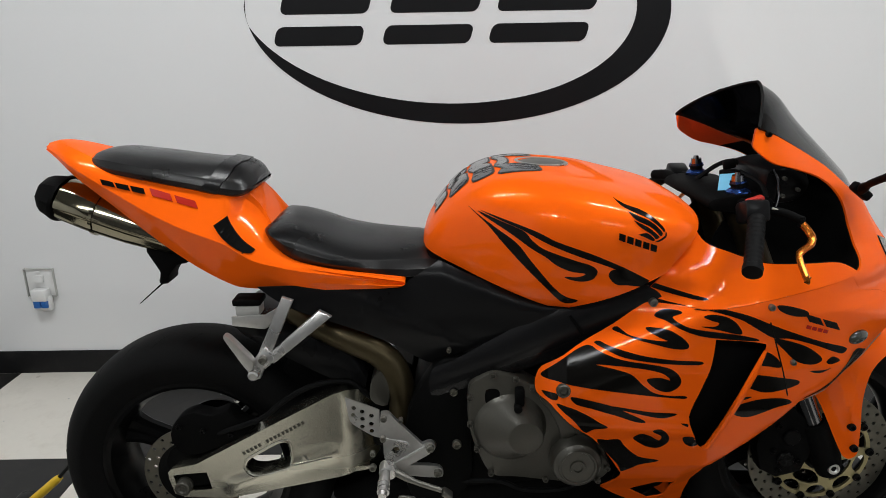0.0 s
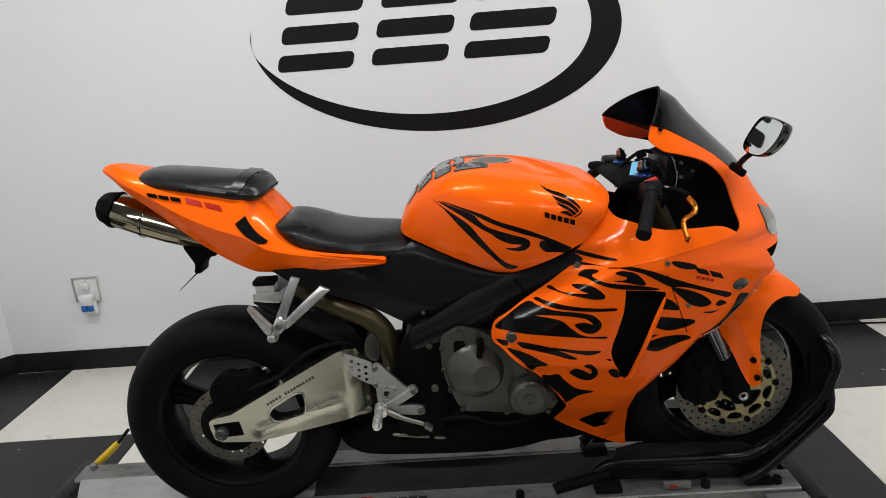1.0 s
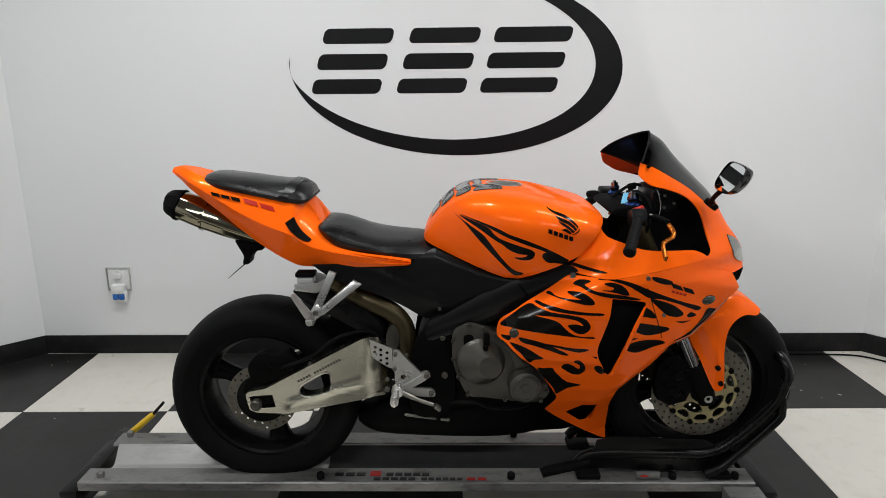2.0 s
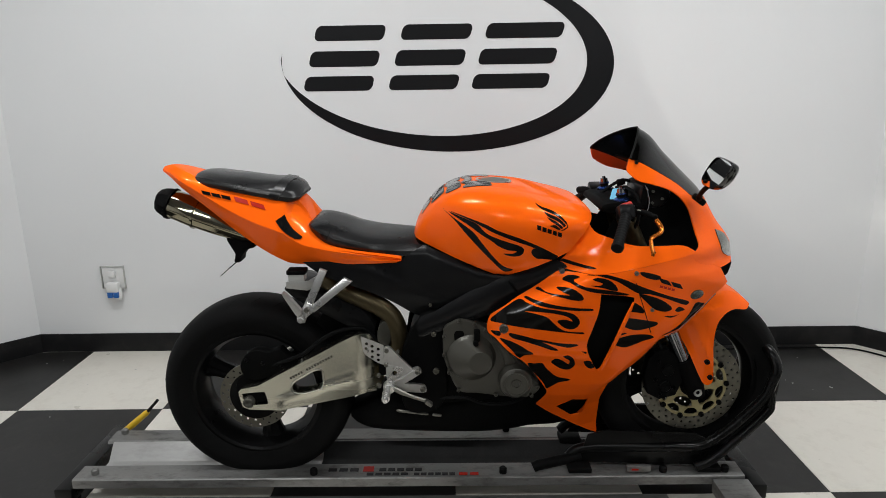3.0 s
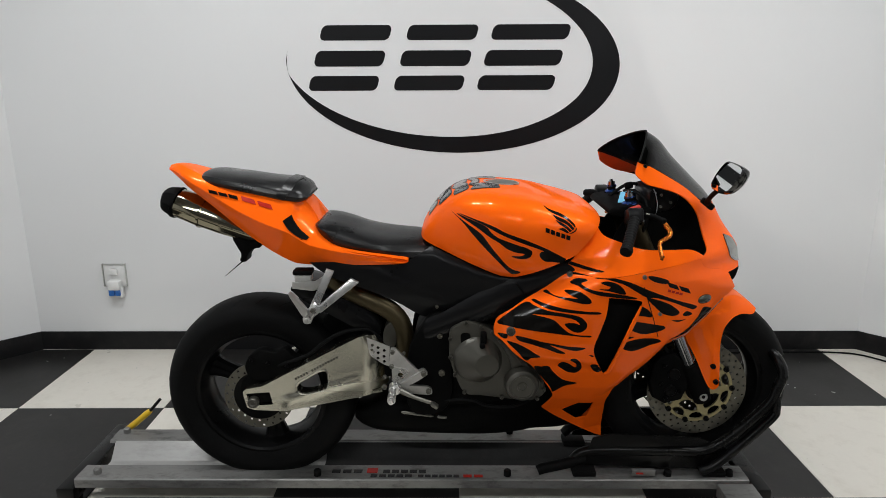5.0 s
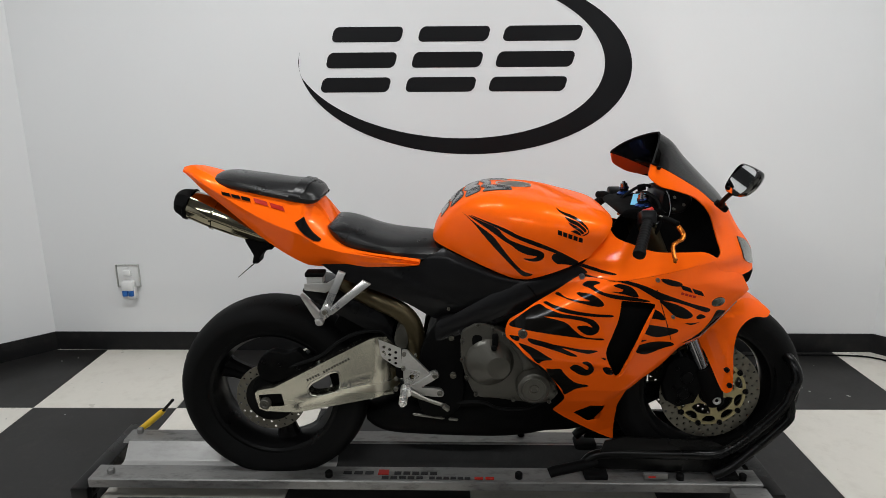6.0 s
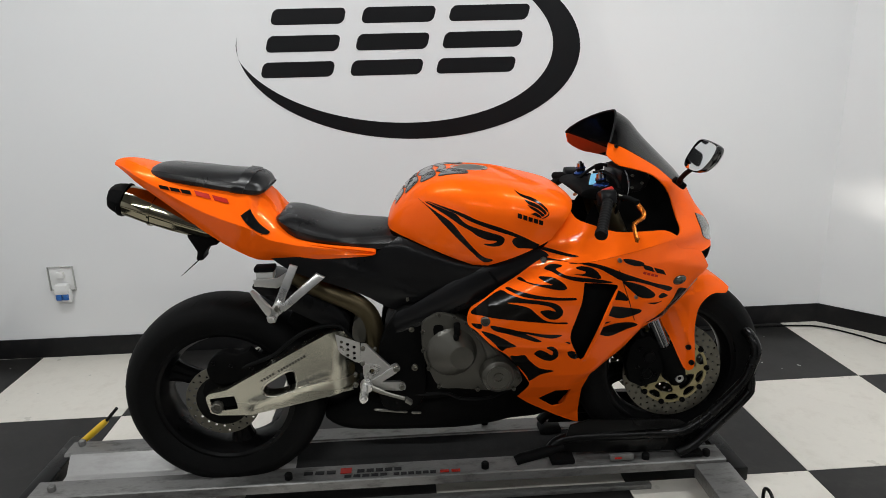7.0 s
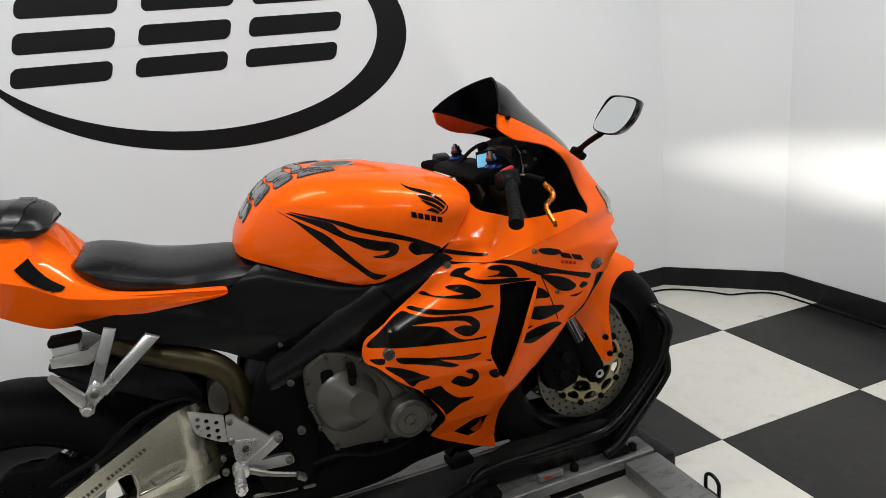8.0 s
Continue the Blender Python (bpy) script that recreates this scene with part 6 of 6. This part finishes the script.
flame(SIDE_TREE, side_fairing, (0.042, 0.670), (0.055, 0.692), (0.082, 0.718), (0.114, 0.738), (0.128, 0.740), (0.142, 0.733), (0.178, 0.723), (0.226, 0.717), (0.264, 0.708), (0.282, 0.690), (0.281, 0.674), (0.265, 0.663), (0.243, 0.667), (0.222, 0.687), (0.245, 0.691), (0.264, 0.686), (0.249, 0.700), (0.217, 0.708), (0.177, 0.712), (0.134, 0.712), (0.168, 0.706), (0.195, 0.697), (0.217, 0.676), (0.238, 0.660), (0.266, 0.654), (0.294, 0.653), (0.292, 0.648), (0.241, 0.653), (0.180, 0.661), (0.109, 0.670), (0.070, 0.675))
flame(SIDE_TREE, side_fairing, (0.134, 0.745), (0.142, 0.749), (0.160, 0.743), (0.188, 0.737), (0.226, 0.730), (0.275, 0.724), (0.315, 0.722), (0.315, 0.716), (0.266, 0.717), (0.216, 0.722), (0.178, 0.728), (0.155, 0.736))
flame(SIDE_TREE, side_fairing, (0.166, 0.769), (0.175, 0.774), (0.192, 0.764), (0.217, 0.760), (0.255, 0.759), (0.241, 0.765), (0.222, 0.775), (0.229, 0.779), (0.260, 0.777), (0.283, 0.764), (0.293, 0.751), (0.286, 0.745), (0.264, 0.746), (0.236, 0.752), (0.204, 0.758), (0.181, 0.764))
flame(SIDE_TREE, side_fairing, (0.238, 0.797), (0.253, 0.808), (0.276, 0.809), (0.283, 0.805), (0.267, 0.797), (0.288, 0.785), (0.322, 0.778), (0.372, 0.771), (0.412, 0.762), (0.408, 0.758), (0.352, 0.763), (0.312, 0.769), (0.279, 0.780), (0.257, 0.791))
flame(SIDE_TREE, side_fairing, (0.317, 0.803), (0.333, 0.807), (0.358, 0.802), (0.375, 0.790), (0.385, 0.773), (0.372, 0.772), (0.346, 0.779), (0.312, 0.786), (0.336, 0.786), (0.343, 0.792), (0.329, 0.797))
flame(SIDE_TREE, side_fairing, (0.299, 0.818), (0.319, 0.820), (0.355, 0.815), (0.399, 0.803), (0.436, 0.787), (0.473, 0.772), (0.529, 0.751), (0.587, 0.731), (0.581, 0.721), (0.560, 0.728), (0.519, 0.745), (0.474, 0.759), (0.441, 0.763), (0.411, 0.780), (0.380, 0.798), (0.341, 0.810), (0.314, 0.815))
flame(SIDE_TREE, side_fairing, (0.443, 0.761), (0.475, 0.754), (0.508, 0.741), (0.534, 0.722), (0.536, 0.712), (0.517, 0.708), (0.489, 0.716), (0.466, 0.736))
flame(SIDE_TREE, side_fairing, (0.548, 0.710), (0.561, 0.718), (0.577, 0.708), (0.557, 0.704))
flame(SIDE_TREE, side_fairing, (0.421, 0.738), (0.440, 0.733), (0.455, 0.720), (0.459, 0.707), (0.437, 0.710), (0.416, 0.715))
flame(SIDE_TREE, side_fairing, (0.403, 0.693), (0.424, 0.693), (0.472, 0.684), (0.497, 0.678), (0.498, 0.670), (0.476, 0.662), (0.443, 0.657), (0.418, 0.663), (0.397, 0.676))
flame(SIDE_TREE, side_fairing, (0.379, 0.646), (0.415, 0.649), (0.395, 0.641), (0.382, 0.640))
flame(SIDE_TREE, side_fairing, (0.517, 0.695), (0.544, 0.694), (0.559, 0.696), (0.537, 0.689))
flame(SIDE_TREE, side_fairing, (0.377, 0.623), (0.426, 0.642), (0.474, 0.642), (0.492, 0.632), (0.461, 0.623), (0.412, 0.604))
flame(SIDE_TREE, side_fairing, (0.090, 0.650), (0.120, 0.645), (0.166, 0.632), (0.198, 0.616), (0.228, 0.599), (0.210, 0.599), (0.173, 0.613), (0.131, 0.627), (0.100, 0.636))
flame(SIDE_TREE, side_fairing, (0.141, 0.636), (0.182, 0.630), (0.234, 0.620), (0.283, 0.615), (0.261, 0.606), (0.235, 0.610), (0.193, 0.622), (0.156, 0.630))
flame(SIDE_TREE, side_fairing, (0.043, 0.643), (0.066, 0.651), (0.066, 0.639), (0.053, 0.636))
flame(SIDE_TREE, side_fairing, (0.066, 0.631), (0.090, 0.629), (0.121, 0.614), (0.142, 0.600), (0.159, 0.588), (0.134, 0.584), (0.120, 0.574), (0.096, 0.604))
flame(SIDE_TREE, side_fairing, (0.211, 0.558), (0.223, 0.571), (0.241, 0.564), (0.260, 0.550), (0.261, 0.565), (0.243, 0.578), (0.258, 0.582), (0.273, 0.568), (0.278, 0.546), (0.263, 0.531), (0.241, 0.534), (0.224, 0.545))
flame(SIDE_TREE, side_fairing, (0.146, 0.548), (0.165, 0.552), (0.186, 0.553), (0.199, 0.535), (0.231, 0.503), (0.272, 0.490), (0.236, 0.478), (0.213, 0.457), (0.205, 0.455), (0.194, 0.480))
flame(SIDE_TREE, side_fairing, (0.302, 0.560), (0.319, 0.562), (0.341, 0.544), (0.327, 0.533), (0.311, 0.541))
flame(SIDE_TREE, side_fairing, (0.294, 0.593), (0.307, 0.591), (0.306, 0.586))
flame(UPPER_TREE, upper, (0.189, 0.871), (0.207, 0.864), (0.242, 0.852), (0.285, 0.840), (0.326, 0.831), (0.316, 0.828), (0.283, 0.832), (0.249, 0.840), (0.214, 0.852), (0.196, 0.861))


flame(SIDE_TREE, side_fairing, (0.612, 0.722), (0.634, 0.718), (0.643, 0.712), (0.628, 0.698), (0.605, 0.676), (0.583, 0.656), (0.560, 0.644), (0.520, 0.632), (0.548, 0.648), (0.575, 0.670), (0.594, 0.694))


# tank emblem as plain feather shapes, words as plain bars
for wing in ([(0.164, 1.005), (0.164, 1.005), (0.180, 0.9955), (0.207, 0.986), (0.227, 0.975), (0.243, 0.960), (0.2475, 0.953), (0.2475, 0.953), (0.2455, 0.950), (0.239, 0.9575), (0.222, 0.971), (0.203, 0.980), (0.184, 0.9885), (0.172, 0.996)],
             [(0.185, 0.985), (0.185, 0.985), (0.203, 0.977), (0.222, 0.9682), (0.237, 0.9558), (0.2435, 0.9475), (0.2435, 0.9475), (0.239, 0.9435), (0.231, 0.952), (0.219, 0.961), (0.203, 0.968), (0.193, 0.975)],
             [(0.193, 0.971), (0.193, 0.971), (0.217, 0.959), (0.229, 0.9498), (0.2375, 0.942), (0.2375, 0.942), (0.231, 0.939), (0.224, 0.946), (0.214, 0.953), (0.202, 0.961)],
             [(0.199, 0.948), (0.199, 0.948), (0.213, 0.950), (0.222, 0.945), (0.229, 0.938), (0.229, 0.938), (0.225, 0.936), (0.211, 0.943)],
             [(0.2485, 0.9515), (0.2485, 0.9515), (0.2470, 0.944), (0.238, 0.938), (0.2285, 0.934), (0.2285, 0.934), (0.237, 0.9345), (0.2475, 0.940), (0.2505, 0.946)]):
    film("emblem_feather", rounded(wing, 4), TANK_TREE, tank, M_FLAME)


def word(tree, parent, x0, z0, x1, z1, count, height, material, lean=0.3, gap=0.22, name="lettering_bar", lift=0.0016):
    """A word as a row of plain leaning bars from one end of its base line to the other."""
    step = 1.0 / count
    for k in range(count):
        a, b = k * step, (k + 1 - gap) * step
        xa, za, xb, zb = x0 + (x1 - x0) * a, z0 + (z1 - z0) * a, x0 + (x1 - x0) * b, z0 + (z1 - z0) * b
        film(name, [(xa, za), (xb, zb), (xb + lean * height, zb + height), (xa + lean * height, za + height)], tree, parent, material, lift=lift)


word(TANK_TREE, tank, 0.165, 0.940, 0.236, 0.914, 5, 0.012, M_FLAME, 0.05)
film("lettering_bar", rounded([(0.446, 0.820), (0.468, 0.818), (0.500, 0.808), (0.500, 0.799), (0.475, 0.801), (0.452, 0.810)], 4), SIDE_TREE, side_fairing, M_FLAME)
word(SIDE_TREE, side_fairing, 0.505, 0.789, 0.574, 0.765, 2, 0.015, M_FLAME, -0.6, 0.15)
word(SIDE_TREE, side_fairing, 0.500, 0.777, 0.545, 0.763, 4, 0.006, M_DECAL_RED, 0.3, 0.25)
word(TAIL_TREE, tail, -0.784, 1.025, -0.697, 1.006, 3, 0.010, M_FLAME, -0.6, 0.12, lift=0.003)
word(TAIL_TREE, tail, -0.688, 1.004, -0.592, 0.977, 2, 0.013, M_DECAL_RED, -0.6, 0.18, lift=0.003)

# tank pad: carbon pieces with black edges
DOWN = Vector((0.70711, 0, -0.70711))
ALONG = (0.70711, 0, 0.70711)
for s0, s1, y0, y1 in ((0.562, 0.606, -0.058, -0.002), (0.562, 0.606, 0.002, 0.058), (0.6085, 0.660, -0.082, -0.002), (0.6085, 0.660, 0.002, 0.082), (0.6625, 0.708, -0.100, -0.002), (0.6625, 0.708, 0.002, 0.100), (0.7105, 0.772, -0.112, -0.050), (0.7105, 0.772, 0.050, 0.112), (0.7105, 0.737, -0.047, 0.047)):
    for grow, m, lift in ((0.0, M_PAD_EDGE, 0.0016), (-0.0028, M_CARBON, 0.0024)):
        ring = rounded([(s0 - grow, y0 - grow), (s1 + grow - 0.006, y0 - grow), (s1 + grow, (y0 + y1) / 2), (s1 + grow - 0.006, y1 + grow), (s0 - grow, y1 + grow), (s0 - grow + 0.008, (y0 + y1) / 2)], 4)
        decal("pad_piece", ring, TANK_TREE, m, tank, "grey carbon tank pad piece" if grow else "", lift=lift, origin=-DOWN, u=ALONG, v=(0, 1, 0), aim=DOWN).location.z = BZ
bm = bmesh.new()
lift = 1.0405
ring = [(0.047, -0.004), (0.047, 0.0012), (0.049, 0.0022), (0.052, 0.0022), (0.054, 0.0010), (0.054, -0.004)]
for k in range(48):
    c, t = math.cos(2 * math.pi * k / 48), math.sin(2 * math.pi * k / 48)
    row = [bm.verts.new((0.062 + r * c, -0.012 + r * t, lift + h - 0.06 * r * c)) for r, h in ring]
bm.verts.ensure_lookup_table()
for k in range(48):
    for i in range(5):
        a, b = 6 * k + i, 6 * ((k + 1) % 48) + i
        bm.faces.new((bm.verts[a], bm.verts[b], bm.verts[b + 1], bm.verts[a + 1]))
bmesh.ops.recalc_face_normals(bm, faces=bm.faces)
cap = bpart("fuel_cap_ring", bm, M_ALU_B, tank, "pale flush rim round the fuel cap")
bm = bmesh.new()
for r0, h in ((0.0465, -0.002), (0.0455, 0.0004), (0.030, 0.0010), (0.012, 0.0022)):
    for k in range(48):
        c, t = math.cos(2 * math.pi * k / 48), math.sin(2 * math.pi * k / 48)
        bm.verts.new((0.062 + r0 * c, -0.012 + r0 * t, lift + h - 0.06 * r0 * c))
bm.verts.ensure_lookup_table()
for j in range(3):
    for k in range(48):
        bm.faces.new((bm.verts[48 * j + k], bm.verts[48 * j + (k + 1) % 48], bm.verts[48 * (j + 1) + (k + 1) % 48], bm.verts[48 * (j + 1) + k]))
bm.faces.new(bm.verts[144:192])
bmesh.ops.recalc_face_normals(bm, faces=bm.faces)
bpart("fuel_cap", bm, M_STEEL, tank, "grey metal fuel cap")

# headlamp light: a flat low beam and the spill round it
beam = lamp("headlamp_light", "SPOT", 85, (1.0, 0.95, 0.86), look((0.812, MID, 0.83), (2.33, MID + 0.02, 0.625)) @ Matrix.Diagonal((1, 0.13, 1, 1)), soft=0.006, cone=100, blend=1.0)
spill = lamp("headlamp_spill", "SPOT", 5.0, (1.0, 0.96, 0.88), look((0.815, MID, 0.83), (0.815 + 0.70, MID + 0.467, 0.83 + 0.535)), soft=0.01, cone=100, blend=0.08)

# ---- cable along the wall ----
bm = bmesh.new()
tube(bm, curve([(1.05, 0.93, 0.006), (1.50, 0.96, 0.006), (1.83, 0.955, 0.006), (1.955, 0.915, 0.006), (2.06, 0.79, 0.006), (2.11, 0.70, 0.006), (2.20, 0.66, 0.006), (2.285, 0.58, 0.005), (2.30, 0.30, 0.005), (2.31, -0.60, 0.005)], 8), 0.0042, 8)
tagged(finish("power_cable", bm, M_RUBBER), "thin black power cable lying along the wall", "cable")

# ---- floor tiles: laid a little askew to the wall ----
TILE_U, TILE_V = 0.6175, 0.634
TILE_TURN = radians(0.4)
tile_mesh = {}
for white, m in ((True, M_TILE_W), (False, M_TILE_B)):
    bm = bmesh.new()
    box(bm, 0, 0, -0.003, TILE_U - 0.0016, TILE_V - 0.0016, 0.006, 0.0008)
    me = bpy.data.meshes.new("tile")
    bm.to_mesh(me)
    bm.free()
    me.materials.append(m)
    tile_mesh[white] = me
for i in range(-8, 2):
    for j in range(-9, 2):
        u, v = (i + 0.5) * TILE_U, (j + 0.5) * TILE_V
        x = 1.785 + u * math.cos(TILE_TURN) - v * math.sin(TILE_TURN)
        y = 0.404 + u * math.sin(TILE_TURN) + v * math.cos(TILE_TURN)
        if not (LEFT - 0.35 < x < RIGHT + 0.35 and BACK - 0.35 < y < WALL_Y + 0.35):
            continue
        white = (i + j) % 2 == 0
        # the outermost tiles are cut under the walls
        x0, x1 = max(x - TILE_U / 2, LEFT - 0.07), min(x + TILE_U / 2, RIGHT + 0.07)
        y0, y1 = max(y - TILE_V / 2, BACK - 0.07), min(y + TILE_V / 2, WALL_Y + 0.07)
        if x1 - x0 < 0.03 or y1 - y0 < 0.03:
            continue
        me = tile_mesh[white]
        if x1 - x0 < TILE_U - 0.001 or y1 - y0 < TILE_V - 0.001:
            bm = bmesh.new()
            box(bm, 0, 0, -0.003, x1 - x0 - 0.0016, y1 - y0 - 0.0016, 0.006, 0.0008)
            me = bpy.data.meshes.new("tile")
            bm.to_mesh(me)
            bm.free()
            me.materials.append(M_TILE_W if white else M_TILE_B)
            x, y = (x0 + x1) / 2, (y0 + y1) / 2
        tile = new("tile", me)
        tile.parent = floor
        tile.location = (x, y, 0.0)
        tile.rotation_euler.z = TILE_TURN + radians(180 * ((i * 3 + j) % 2))

# ---- crumbs of dirt on the tiles ----
bm = bmesh.new()
rng = random.Random(4)
spots = [(1.42, 0.83), (1.44, 0.66), (1.43, 0.60), (1.50, 0.50), (1.33, 0.70), (-2.08, 0.86), (-2.02, 0.90), (-1.75, 0.62), (-1.60, 0.78)]
spots += [(rng.uniform(-2.3, -0.9), rng.uniform(0.2, 0.95)) for _ in range(5)] + [(rng.uniform(1.15, 1.7), rng.uniform(0.42, 0.95)) for _ in range(6)]
for x, y in spots:
    size = rng.uniform(0.0012, 0.0045)
    made = bmesh.ops.create_icosphere(bm, subdivisions=1, radius=size)["verts"]
    stretch, turn = rng.uniform(1.0, 2.4), rng.uniform(0, math.pi)
    for v in made:
        a, b = v.co.x * stretch, v.co.y
        v.co = Vector((x + a * math.cos(turn) - b * math.sin(turn), y + a * math.sin(turn) + b * math.cos(turn), 0.0004 + size * 0.4 + v.co.z * 0.45))
tagged(finish("floor_crumbs", bm, M_GREYPL), "pale crumbs of dirt scattered on the tiles", "dirt", kind="stuff")
